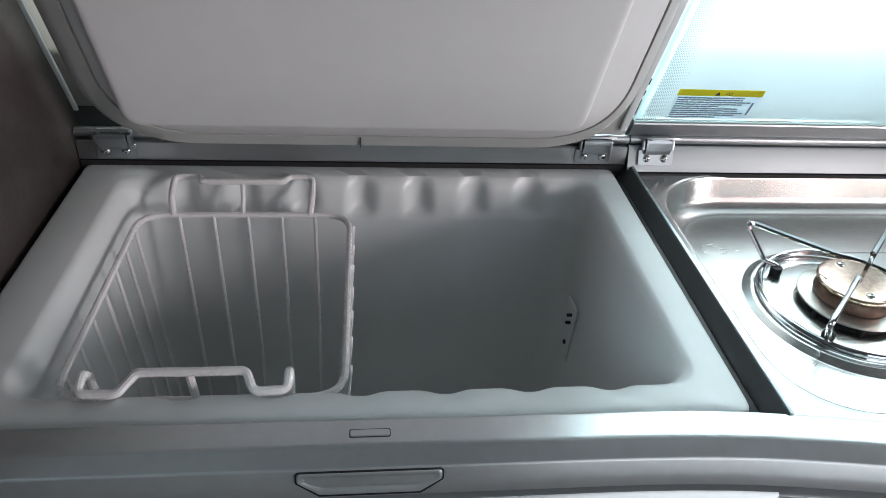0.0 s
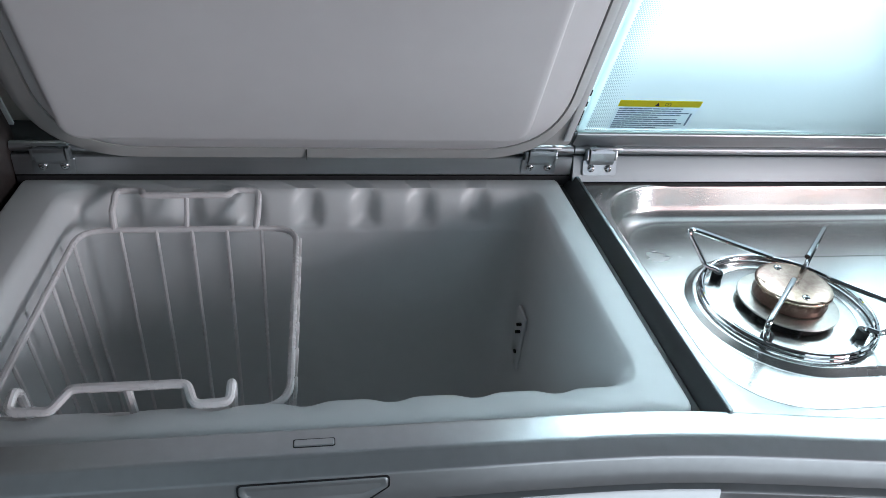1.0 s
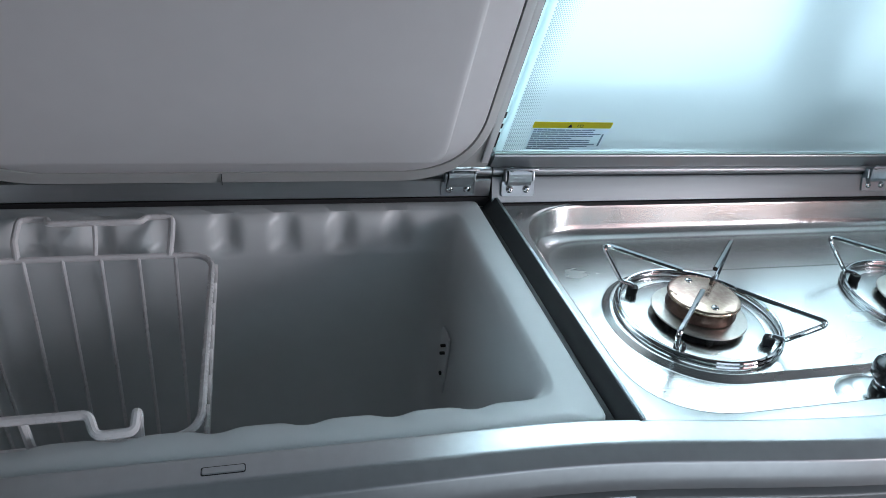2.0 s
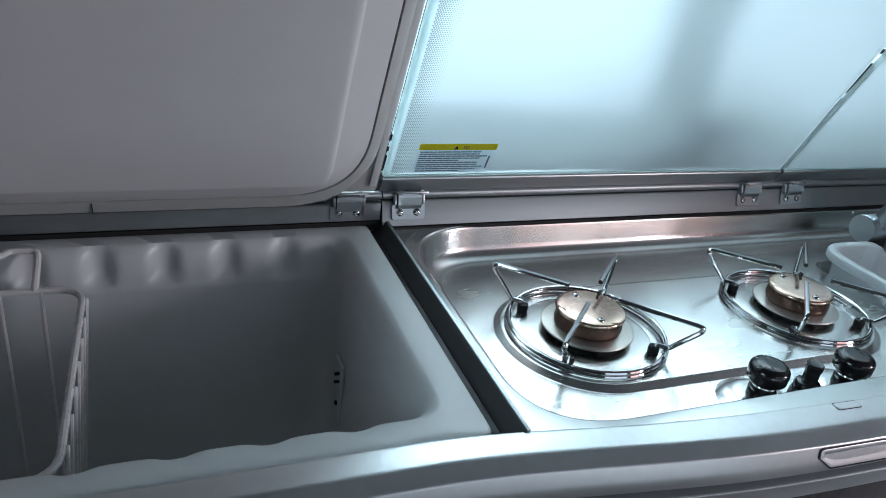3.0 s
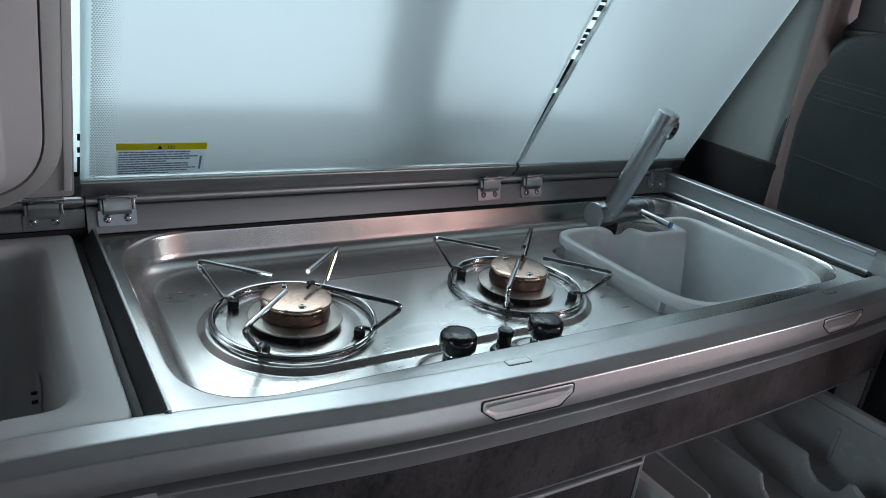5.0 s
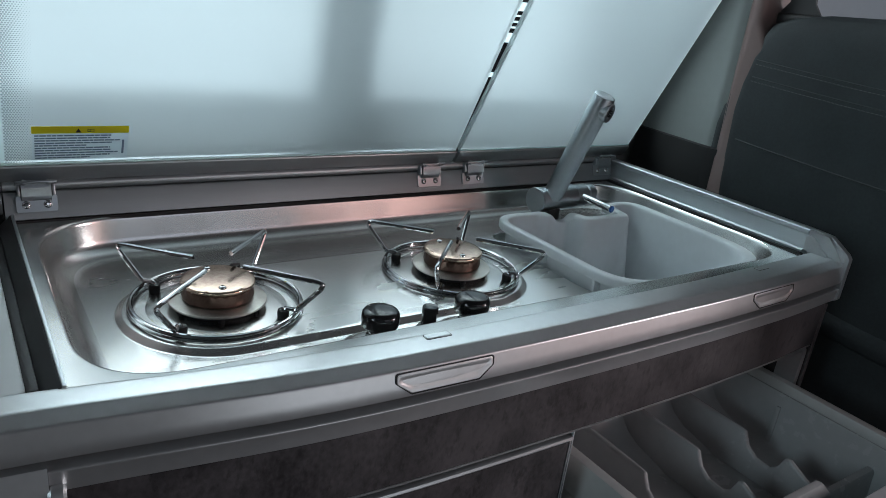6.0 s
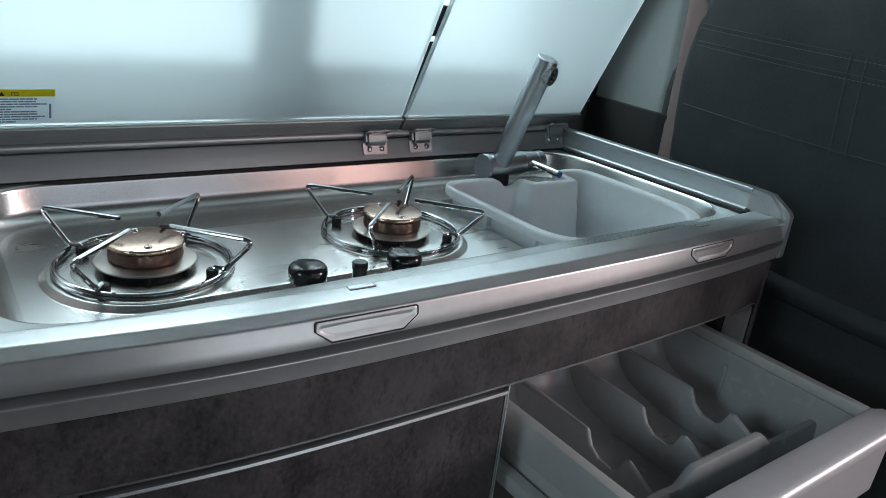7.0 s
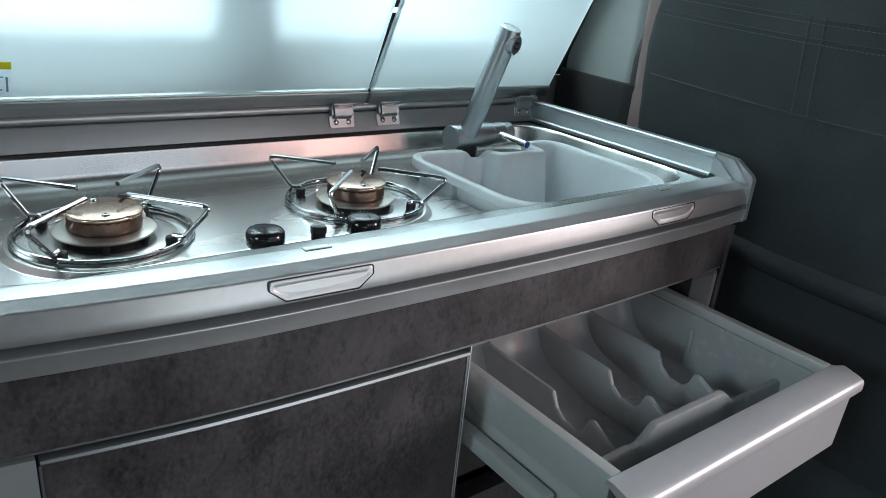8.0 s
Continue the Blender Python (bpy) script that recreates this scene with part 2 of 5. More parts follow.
BURNER_BASE = material("matt_burner_plate", (0.52, 0.49, 0.45), 0.36, 0.9, 0.12, 90, 0.05, 400)
CERAMIC = material("white_electrode_ceramic", (0.8, 0.79, 0.76), 0.3)
PAINT_WHITE = material("white_car_paint", (0.80, 0.80, 0.80), 0.25, 0.0, 0.03, 4, 0, 100, (1, 1, 1), 0.1, 0.5)
ASPHALT = material("asphalt", (0.06, 0.06, 0.058), 0.85, 0.0, 0.3, 3, 0.4, 60)
LEAF = material("hedge_leaves", (0.09, 0.11, 0.045), 0.6, 0.0, 0.5, 6)


def backlit(name, colour, glossy=0.0, rough=0.3, through_share=0.6, refract=0.0):
    """A thin sheet that lets light through: translucent and diffuse, with a gloss on top."""
    m = bpy.data.materials.new(name)
    m.use_nodes = True
    nt = m.node_tree
    nd, ln = nt.nodes, nt.links
    nd.remove(nd["Principled BSDF"])
    tc, nz, fine, ramp = nd.new("ShaderNodeTexCoord"), nd.new("ShaderNodeTexNoise"), nd.new("ShaderNodeTexNoise"), nd.new("ShaderNodeValToRGB")
    nz.inputs["Scale"].default_value, nz.inputs["Detail"].default_value = 7, 5
    fine.inputs["Scale"].default_value = 900
    ln.new(tc.outputs["Object"], nz.inputs["Vector"])
    ln.new(tc.outputs["Object"], fine.inputs["Vector"])
    ramp.color_ramp.elements[0].color, ramp.color_ramp.elements[1].color = (*[c * 0.94 for c in colour], 1), (*colour, 1)
    ln.new(nz.outputs[0], ramp.inputs[0])
    tr, df, gl = nd.new("ShaderNodeBsdfTranslucent"), nd.new("ShaderNodeBsdfDiffuse"), nd.new("ShaderNodeBsdfGlossy")
    for n in (tr, df):
        ln.new(ramp.outputs[0], n.inputs[0])
    bp = nd.new("ShaderNodeBump")
    bp.inputs["Strength"].default_value, bp.inputs["Distance"].default_value = 0.08, 0.0004
    ln.new(fine.outputs[0], bp.inputs["Height"])
    ln.new(bp.outputs[0], gl.inputs["Normal"])
    gl.inputs["Roughness"].default_value = rough
    a = nd.new("ShaderNodeMixShader")
    a.inputs[0].default_value = 1 - through_share
    ln.new(tr.outputs[0], a.inputs[1])
    ln.new(df.outputs[0], a.inputs[2])
    top = a
    if refract:
        rf, c = nd.new("ShaderNodeBsdfRefraction"), nd.new("ShaderNodeMixShader")
        rf.inputs["Roughness"].default_value, rf.inputs["IOR"].default_value = 0.37, 1.40
        rf.inputs["Color"].default_value = (0.93, 0.97, 0.98, 1)
        c.inputs[0].default_value = refract
        ln.new(top.outputs[0], c.inputs[1])
        ln.new(rf.outputs[0], c.inputs[2])
        top = c
    if glossy:
        fr, g = nd.new("ShaderNodeFresnel"), nd.new("ShaderNodeMixShader")
        fr.inputs[0].default_value = glossy
        ln.new(fr.outputs[0], g.inputs[0])
        ln.new(top.outputs[0], g.inputs[1])
        ln.new(gl.outputs[0], g.inputs[2])
        top = g
    ln.new(top.outputs[0], nd["Material Output"].inputs[0])
    return m


FROST = backlit("frosted_safety_glass", (0.74, 0.83, 0.86), 1.45, 0.22, 0.74, 0.66)
CURTAIN = backlit("pale_window_curtain", (0.64, 0.60, 0.56), 0.0, 0.5, 0.5)
YELLOW = backlit("yellow_warning_print", (0.95, 0.86, 0.02), 1.4, 0.4, 0.6)
LABEL = backlit("silver_label_film", (0.84, 0.91, 0.95), 1.4, 0.35, 0.88)
DOTS = backlit("grey_dot_print", (0.44, 0.50, 0.52), 0.0, 0.4, 0.6)
GLASS_EDGE = material("pale_green_glass_edge", (0.62, 0.80, 0.80), 0.15, 0.0, 0.05, 60)

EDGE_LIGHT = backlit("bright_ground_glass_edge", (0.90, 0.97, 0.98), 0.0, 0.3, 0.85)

# ---- the van round the kitchen ----
LEAN = radians(25.0)  # the side wall and the open lids lean into the van


def leaning(x, y, z):
    """Local axes of a leaning panel: x along the van, y up the slope, z out towards the room."""
    up = Vector((0, -math.sin(LEAN), math.cos(LEAN)))
    face = Vector((1, 0, 0)).cross(up)
    return Matrix.Translation((x, y, z)) @ Matrix(((1, up.x, face.x, 0), (0, up.y, face.y, 0), (0, up.z, face.z, 0), (0, 0, 0, 1)))


def structure(name, mesh, mat, label="", category="structure"):
    return part(name, mesh, mat, None, label, 35, "structure", category)


SIDE = leaning(0, 0.075, 0.975)
structure("ground", box(-60, 60, -60, 60, -0.62, -0.42), ASPHALT, "grey asphalt ground outside the van", "ground")
structure("floor", box(-1.6, 2.6, -1.62, 0.12, -0.05, 0.0), FLOOR, "dark vinyl van floor", "floor")
structure("ceiling", box(-1.6, 2.6, -1.62, 0.12, 1.90, 1.95), HEADLINER, "grey van headliner", "ceiling")
structure("wall_north", box(-1.6, 2.6, 0.075, 0.115, 0.0, 0.975), WALL, "grey lining of the van side below the window", "wall")
structure("wall_header", box(-1.6, 2.6, -0.19, -0.15, 1.50, 1.90), WALL, "grey lining of the van side above the window", "wall")
structure("wall_west", join(box(-1.64, -1.6, -1.62, 0.12, 0.0, 1.15), box(-1.64, -1.6, -1.62, 0.12, 1.70, 1.95), box(-1.64, -1.6, -1.62, -1.12, 1.15, 1.70), box(-1.64, -1.6, -0.36, 0.12, 1.15, 1.70)), WALL, "grey van tailgate lining", "wall")
structure("wall_south", join(box(-1.6, 0.15, -1.66, -1.62, 0, 1.95), box(0.95, 1.10, -1.66, -1.62, 0, 1.95), box(1.10, 2.50, -1.66, -1.62, 0, 0.25), box(1.10, 2.50, -1.66, -1.62, 1.72, 1.95), box(2.50, 2.6, -1.66, -1.62, 0, 1.95), box(0.15, 0.95, -1.66, -1.62, 1.72, 1.95)), WALL, "unseen grey van side with the sliding door and an assumed front door open", "wall")
structure("wall_east", join(box(2.6, 2.64, -1.62, 0.12, 0, 0.98), box(2.6, 2.64, -1.62, 0.12, 1.66, 1.95)), WALL, "van dashboard end below the windscreen", "wall")

window = thing("window_1", (0.2, 0.075, 0.975), "van side window with dark posts and sill", "window", "", "structure")
part("window_sill", moved(box(-1.6, 0.95, -0.02, 0.062, -0.02, 0.012, 0.004), SIDE), DARK_TRIM, window, "black window sill")
part("window_post", loft([[(x0 + k, y, z), (x0 + 0.070 + k, y, z), (x0 + 0.070 + k, y + 0.03, z), (x0 + k, y + 0.03, z)] for x0, k, y, z in ((0.347, 0.0, 0.066, 0.975), (0.347, -0.02, -0.060, 1.55))], True, True, True), DARK_TRIM, window, "black window post")
part("curtain", moved(box(-0.80, -0.50, -0.02, 0.60, 0.020, 0.0212), SIDE), CURTAIN, window, "pale window curtain, drawn")
part("window_post", moved(box(0.93, 1.05, 0.0, 0.60, -0.02, 0.0, 0.006), SIDE), DARK_TRIM, window)
# added blocks beyond the lids for the darker band along their foot
part("outer_dark_block", join(box(-1.2, 0.392, 0.22, 0.30, 0.84, 0.972, 0.006), box(0.394, 1.6, 0.22, 0.30, 0.84, 0.998, 0.006)), WALL, window, "grey block outside, darkening the foot of the lids")
part("window_header", moved(box(-1.6, 2.6, 0.52, 0.62, -0.03, 0.0, 0.006), SIDE), TRIM, window)

# driver's side pillar, behind the seat
pillar = thing("door_pillar", (1.0, 0.0, 0.0), "pale trim of the van door pillar with a black belt", "pillar", "", "structure")
part("trim_panel", loft([[(p.x, p.y, z) for p in rounded([(1.04, 0.12), (0.985, 0.055), (0.972, -0.095), (0.985, -0.120), (1.12, -0.125), (1.12, 0.12)], 0.02, 5)] for z in (0.985, 1.3, 1.9)], True, True, True), TRIM, pillar)
part("pillar_cover", loft([[(p.x + dx, p.y, z) for p in rounded([(0.975, -0.108), (0.957, -0.124), (0.96, yf), (1.06, yf - 0.01), (1.06, -0.095)], 0.012, 5)] for z, dx, yf in ((0.4, 0.0, -0.19), (0.98, 0.0, -0.19), (0.984, 0.002, -0.19), (1.12, 0.0, -0.18), (1.19, 0.0, -0.140), (1.5, -0.005, -0.128), (1.9, -0.02, -0.128))], True, True, True), PILLAR, pillar, "beige pillar cover")
part("belt_trim", loft([[(p.x, p.y, z) for p in rounded([(1.04, 0.12), (0.975, 0.06), (0.955, -0.105), (0.97, -0.14), (1.12, -0.14), (1.12, 0.12)], 0.015, 5)] for z in (0.3, 0.986, 0.991)], True, True, True), DARK_TRIM, pillar, "black belt trim")

# wardrobe side at the rear end of the kitchen
wardrobe = thing("wardrobe", (-0.78, -0.2, 0.0), "tall wardrobe in dark brown slate laminate beside the cool box", "wardrobe")


def wardrobe_side(x0, x1, back):
    out = [(-0.42, 0.0), (back, 0.0), (back, 0.96), (back - 0.4663 * 0.86, 1.82), (-0.42, 1.82)]
    return loft([[(x, y, z) for y, z in out] for x in (x0, x1)], True, True, True)


part("side_panel", wardrobe_side(-0.600, -0.5760, 0.0185), BROWN, wardrobe)
part("carcass", wardrobe_side(-1.10, -0.6005, 0.0100), BROWN, wardrobe)
# the light along this edge is put into its white colour
part("lit_edge_strip", moved(box(-0.5790, -0.5735, 0.0, 0.60, -0.0022, 0.0008, 0.0005), leaning(0, 0.0215, 0.962)), LINER, wardrobe, "thin edge strip, white for the light it catches")

# ---- kitchen worktop frame ----
FX = (-0.60, -0.12, -0.06, -0.02, 0.04, 0.09, 0.15, 0.22, 0.32, 0.45, 0.60, 0.75, 0.88)
FY = (-0.366, -0.366, -0.368, -0.372, -0.380, -0.387, -0.394, -0.3985, -0.402, -0.4045, -0.405, -0.401, -0.391)
IX = (-0.60, -0.08, -0.03, 0.02, 0.08, 0.16, 0.30, 0.60, 0.88)
IY = (-0.3445, -0.3445, -0.348, -0.3555, -0.3635, -0.3700, -0.3765, -0.3765, -0.364)


def eased(x, xs, ys, w=0.03):
    return sum(float(np.interp(x + d * w, xs, ys)) for d in (-1, -0.5, 0, 0.5, 1)) / 5


def edge(x):
    return eased(x, FX, FY)


def inner(x):
    return eased(x, IX, IY)


def span(a, b, step=0.02):
    n = max(2, int((b - a) / step) + 1)
    return [a + (b - a) * i / (n - 1) for i in range(n)]


TOPZ = 0.919
END = 0.867
worktop = thing("worktop_frame", (0.14, -0.2, 0.86), "silver aluminium frame round cool box, hob and sink", "worktop frame")


def rail_top(x):
    e, i = edge(x), inner(x)
    return [(i, 0.8915), (i, TOPZ - 0.0012), (i - 0.0004, TOPZ - 0.0003), (i - 0.0012, TOPZ), (i - 0.0030, TOPZ + 0.00005), (e + 0.0030, TOPZ + 0.00005), (e - 0.0006, TOPZ - 0.0002), (e - 0.0016, TOPZ - 0.0008)]


def rail_front(x):
    e, i = edge(x), inner(x)
    bend = [(e - 0.0103 - 0.0026 * math.sin(a * math.pi / 20), 0.9117 + 0.0026 * math.cos(a * math.pi / 20)) for a in range(2, 10)]
    return [(e - 0.0016, TOPZ - 0.0008)] + bend + [(e - 0.0145, 0.9020), (e - 0.0160, 0.8924), (e - 0.0157, 0.8916), (e - 0.0148, 0.8912), (e + 0.004, 0.8910), (i + 0.0, 0.8910)]


part("front_rail", join(sweep(span(-0.571, END - 0.001, 0.015), rail_top, False), sweep(span(-0.571, END - 0.001, 0.015), rail_front, False)), RAIL, worktop, "silver front rail with a chamfered edge", 50)
# the groove's shade is put into this strip's dark colour
part("groove_shade", sweep(span(-0.571, END - 0.001, 0.02), lambda x: [(edge(x) + 0.002, 0.8780), (edge(x) + 0.002, 0.8908), (edge(x) + 0.01, 0.8908), (edge(x) + 0.01, 0.8780)]), ALU_SHADE, worktop, "groove under the front rail, coloured dark as its shade")


def back_profile_cool(x):
    return [(0.001, 0.9195), (0.0, 0.9205), (0.0005, 0.9385), (0.002, 0.940), (0.03, 0.940), (0.03, 0.9195)]


def back_profile_hob(x):
    return [(-0.0065, 0.9145), (-0.0075, 0.9155), (0.0008, 0.9395), (0.0028, 0.9415), (0.009, 0.9415), (0.010, 0.9385), (0.012, 0.9385), (0.013, 0.947), (0.03, 0.947), (0.03, 0.9145)]


part("back_rail", sweep([-0.575, -0.021], back_profile_cool), ALU, worktop, "aluminium back rail")
part("back_rail", sweep([-0.0195, 0.873], back_profile_hob), ALU_DIM, worktop, "matt aluminium back rail behind the hob, darkened for what it mirrors")
part("hinge_rod", rod((-0.575, 0.0055, 0.9475), (-0.021, 0.0055, 0.9475), 0.0052), ALU, worktop)
part("hinge_rod", rod((-0.0195, 0.0055, 0.9480), (0.868, 0.0055, 0.9480), 0.0052), ALU, worktop)
part("sealing_strip", box(-0.574, -0.021, -0.0015, 0.02, 0.9085, 0.9193), RUBBER, worktop, "black sealing strip")
part("sealing_strip", box(-0.0118, 0.856, -0.0094, 0.02, 0.9030, 0.9143), RUBBER, worktop)


def divider_plate():
    """A plate that leans back from the cool box up to a thin bright edge."""
    prof = [(-0.0262, 0.885), (-0.0262, 0.9075), (-0.0258, 0.9082), (-0.0160, 0.9203), (-0.0152, 0.9205), (-0.0152, 0.885)]
    return loft([[(x, y, z) for x, z in prof] for y in (-0.352, 0.0)], True, True, True)


part("divider", divider_plate(), DIVIDER, worktop, "dark grey divider between cool box and hob")
part("divider_edge", box(-0.0150, -0.0122, -0.352, 0.0, 0.880, 0.9209, 0.0005), ALU_Y, worktop, "thin aluminium edge")
part("divider_seal", box(-0.0342, -0.0264, -0.345, -0.001, 0.895, 0.9080, 0.001), RUBBER, worktop, "black divider seal")


def right_rail():
    prof = [(0.8535, 0.906), (0.8530, 0.918), (0.8545, 0.9195), (0.8560, 0.9200), (0.8600, 0.9370), (0.8600, 0.9390), (0.8580, 0.9400), (0.8585, 0.9450), (0.8600, 0.9462), (0.8740, 0.9462), (0.8755, 0.9445), (0.8755, 0.89), (0.8535, 0.89)]
    return loft([[(x, y, z) for x, z in prof] for y in (0.03, -0.3535)], True, True, True)


part("end_rail", right_rail(), ALU_Y, worktop, "aluminium end rail")
part("sealing_strip", box(0.8458, 0.8528, -0.357, -0.0096, 0.9035, 0.9152), RUBBER, worktop)


def end_cap():
    """An eight-sided end plate with crisp facets."""
    loops = []
    for x, g in ((0.8662, 0.0), (0.8745, 0.0), (0.8778, 0.0030)):
        pts = [(-0.3542, 0.9462 - g), (-0.3800 + g * 0.3, 0.9445 - g), (-0.4050 + g, 0.9290 - g * 0.6), (-0.4092 + g, 0.9235), (-0.4095 + g, 0.8690), (-0.4065 + g, 0.8655 + g), (-0.3542, 0.8655 + g)]
        loops.append([(x, p.x, p.y) for p in rounded(pts, 0.0012, 2)])
    return loft(loops, True, True, True)


def cap_body():
    pts = [(-0.3542, 0.9460), (-0.3800, 0.9443), (-0.3965, 0.9290), (-0.4055, 0.9178), (-0.3542, 0.9178)]
    low = [(-0.3542, 0.9400), (-0.3640, 0.9385), (-0.3760, 0.9280), (-0.3860, 0.9205), (-0.3860, 0.9188), (-0.3542, 0.9188)]
    return join(loft([[(x, p.x, p.y) for p in rounded(pts, 0.0015, 3)] for x in (0.8592, 0.8661)], True, True, True), loft([[(x, p.x, p.y) for p in rounded(low, 0.003, 3)] for x in (0.8545, 0.8591)], True, True, True))


cap = part("end_cap", end_cap(), RAIL, worktop, "silver moulded corner cap", 12)
part("cap_body", cap_body(), RAIL, cap, "", 20)


def grip(xa, xb):
    """A shallow finger pull let into the front rail, with a dark joint round it."""
    xm = (xa + xb) / 2
    e = edge(xm)
    slope = (edge(xb) - edge(xa)) / (xb - xa)
    ang = math.atan(slope)
    w = (xb - xa) / 2
    m = Matrix.Translation((xm, e - 0.0144, 0.9030)) @ Matrix.Rotation(ang, 4, "Z") @ Matrix.Rotation(radians(90 - 9.0), 4, "X")
    def outline(k, d, lean=0.0):
        base = [(-w + k, 0.0094 - k), (w - k, 0.0094 - k), (w - k, 0.001), (w - 0.014 - k * 0.4, -0.0098 + k), (-w + 0.014 + k * 0.4, -0.0098 + k), (-w + k, 0.001)]
        return [(p.x, p.y, d + lean * (p.y + 0.0098)) for p in rounded(base, 0.0028, 4)]
    joint = moved(loft([outline(0, -0.001), outline(0, 0.0006), outline(0.0009, 0.0007), outline(0.0009, -0.001)], True, False, False), m)
    body = moved(loft([outline(0.0011, -0.001), outline(0.0011, 0.0003), outline(0.0015, 0.0006), outline(0.0030, 0.0006), outline(0.0048, 0.0004, -0.02), outline(0.0066, 0.0002, -0.045), outline(0.0082, 0.0002, -0.05)], True, False, True), m)
    ob = part("finger_pull", body, RAIL, worktop, "silver finger pull")
    part("joint", joint, INK, ob)


grip(-0.338, -0.2485)
grip(0.2005, 0.2920)
grip(0.6540, 0.7370)


def catch(xa, xb, d0, d1):
    xm = (xa + xb) / 2
    ym = edge(xm)
    ang = math.atan((edge(xb) - edge(xa)) / (xb - xa))
    m = Matrix.Translation((xm, ym, TOPZ)) @ Matrix.Rotation(ang, 4, "Z")
    w = (xb - xa) / 2
    o = lambda k, z: [(x, y, z) for x, y in oblong(-w + k, w - k, d0 + k, d1 - k, 0.0015, 4)]
    ob = part("lid_catch", moved(loft([o(0.0006, -0.001), o(0.0006, 0.0004), o(0.0011, 0.0009)], True, False, True), m), RAIL, worktop, "small push catch")
    part("joint", moved(loft([o(0, -0.001), o(0, 0.0003), o(0.0007, 0.0003)], True, False, False), m), INK, ob)


catch(-0.3060, -0.2805, 0.0062, 0.0128)
catch(0.2445, 0.2690, 0.0155, 0.0240)
catch(0.7120, 0.7335, 0.0185, 0.0260)

# ---- cabinet below ----
cabinet = thing("kitchen_cabinet", (0.14, -0.2, 0.0), "kitchen cabinet with dark slate laminate fronts and silver trims", "cabinet")


def band_profile(x):
    e = edge(x)
    return [(e + 0.0015, 0.8834), (e - 0.0150, 0.8838), (e - 0.0159, 0.8836), (e - 0.0165, 0.8831), (e - 0.0167, 0.8823), (e - 0.0164, 0.8815), (e - 0.0150, 0.8674), (e - 0.0140, 0.8665), (e + 0.0015, 0.8665)]


part("trim_band", sweep(span(-0.0296, 0.8660, 0.015), band_profile), RAIL, cabinet, "silver trim band")


def fascia_profile(z0, z1, off, back=0.03):
    return lambda x: [(edge(x) - off, z0), (edge(x) - off, z1), (edge(x) + back, z1), (edge(x) + back, z0)]


part("fascia", sweep(span(-0.0296, 0.8515, 0.015), fascia_profile(0.8062, 0.8664, 0.0120)), SLATE, cabinet, "dark slate laminate fascia")
part("fascia_edge", sweep(span(-0.0296, 0.8440, 0.015), fascia_profile(0.8040, 0.8061, 0.0125)), ALU, cabinet, "thin aluminium edge")
door = part("door", sweep(span(0.0405, 0.4065, 0.015), fascia_profile(0.06, 0.7925, 0.0100, 0.004)), SLATE, cabinet, "dark slate laminate door")
part("door_edge", sweep(span(0.0395, 0.4090, 0.015), lambda x: [(edge(x) - 0.0112, 0.7926), (edge(x) - 0.0118, 0.7940), (edge(x) - 0.0112, 0.7965), (edge(x) - 0.0095, 0.7976), (edge(x) + 0.004, 0.7976), (edge(x) + 0.004, 0.7926)]), ALU, door, "aluminium door edge")
part("door_edge", sweep([0.4068, 0.4090], fascia_profile(0.06, 0.7925, 0.0108, 0.004)), ALU, door)
part("door_edge", sweep([0.0382, 0.0402], fascia_profile(0.06, 0.7925, 0.0108, 0.004)), ALU, door)
part("side_panel", box(0.412, 0.4255, -0.395, 0.06, 0.0, 0.803, 0.001), DRAWER, cabinet)
part("opening_trim", box(0.4100, 0.4118, -0.4145, -0.39, 0.05, 0.8036, 0.0006), ALU, cabinet, "aluminium trim beside the drawer")
part("left_panel", sweep(span(-0.571, 0.0370, 0.02), fascia_profile(0.06, 0.7990, 0.0115)), PANEL, cabinet, "silver lower panel below the cool box")
part("back_panel", box(-0.57, 0.87, 0.045, 0.06, 0.0, 0.90), DRAWER, cabinet)
part("end_panel", box(0.8520, 0.8600, -0.405, 0.06, 0.0, 0.862, 0.001), SLATE, cabinet, "dark slate laminate end panel")


def slot_trim():
    path = rounded([(0.7910, 0.8030), (0.8455, 0.8030), (0.8455, 0.62), (0.8455, 0.60)], 0.014, 8, False)
    loops = []
    for i, p in enumerate(path):
        a, b = path[max(0, i - 1)], path[min(len(path) - 1, i + 1)]
        d = (b - a).normalized()
        nrm = Vector((d.y, -d.x))
        y = edge(p.x) - 0.0105
        loops.append([(p.x, y, p.y), (p.x + nrm.x * 0.0060, y + 0.001, p.y + nrm.y * 0.0060), (p.x + nrm.x * 0.0060, y + 0.03, p.y + nrm.y * 0.0060), (p.x, y + 0.03, p.y)])
    return loft(loops, True, True, True)


part("opening_trim", slot_trim(), ALU, cabinet)
part("drawer_floor", box(0.4257, 0.851, -0.385, 0.044, 0.585, 0.60), DRAWER, cabinet)
part("lower_front", sweep(span(0.412, 0.8515, 0.02), fascia_profile(0.06, 0.600, 0.004)), SLATE, cabinet)

# ---- cool box ----
coolbox = thing("cool_box", (-0.30, -0.17, 0.57), "white built-in top-loading cool box, empty but for a basket", "cool box")
PZ = 0.9145
NOTCH = [-0.127 - 0.0575 * k for k in range(7)]


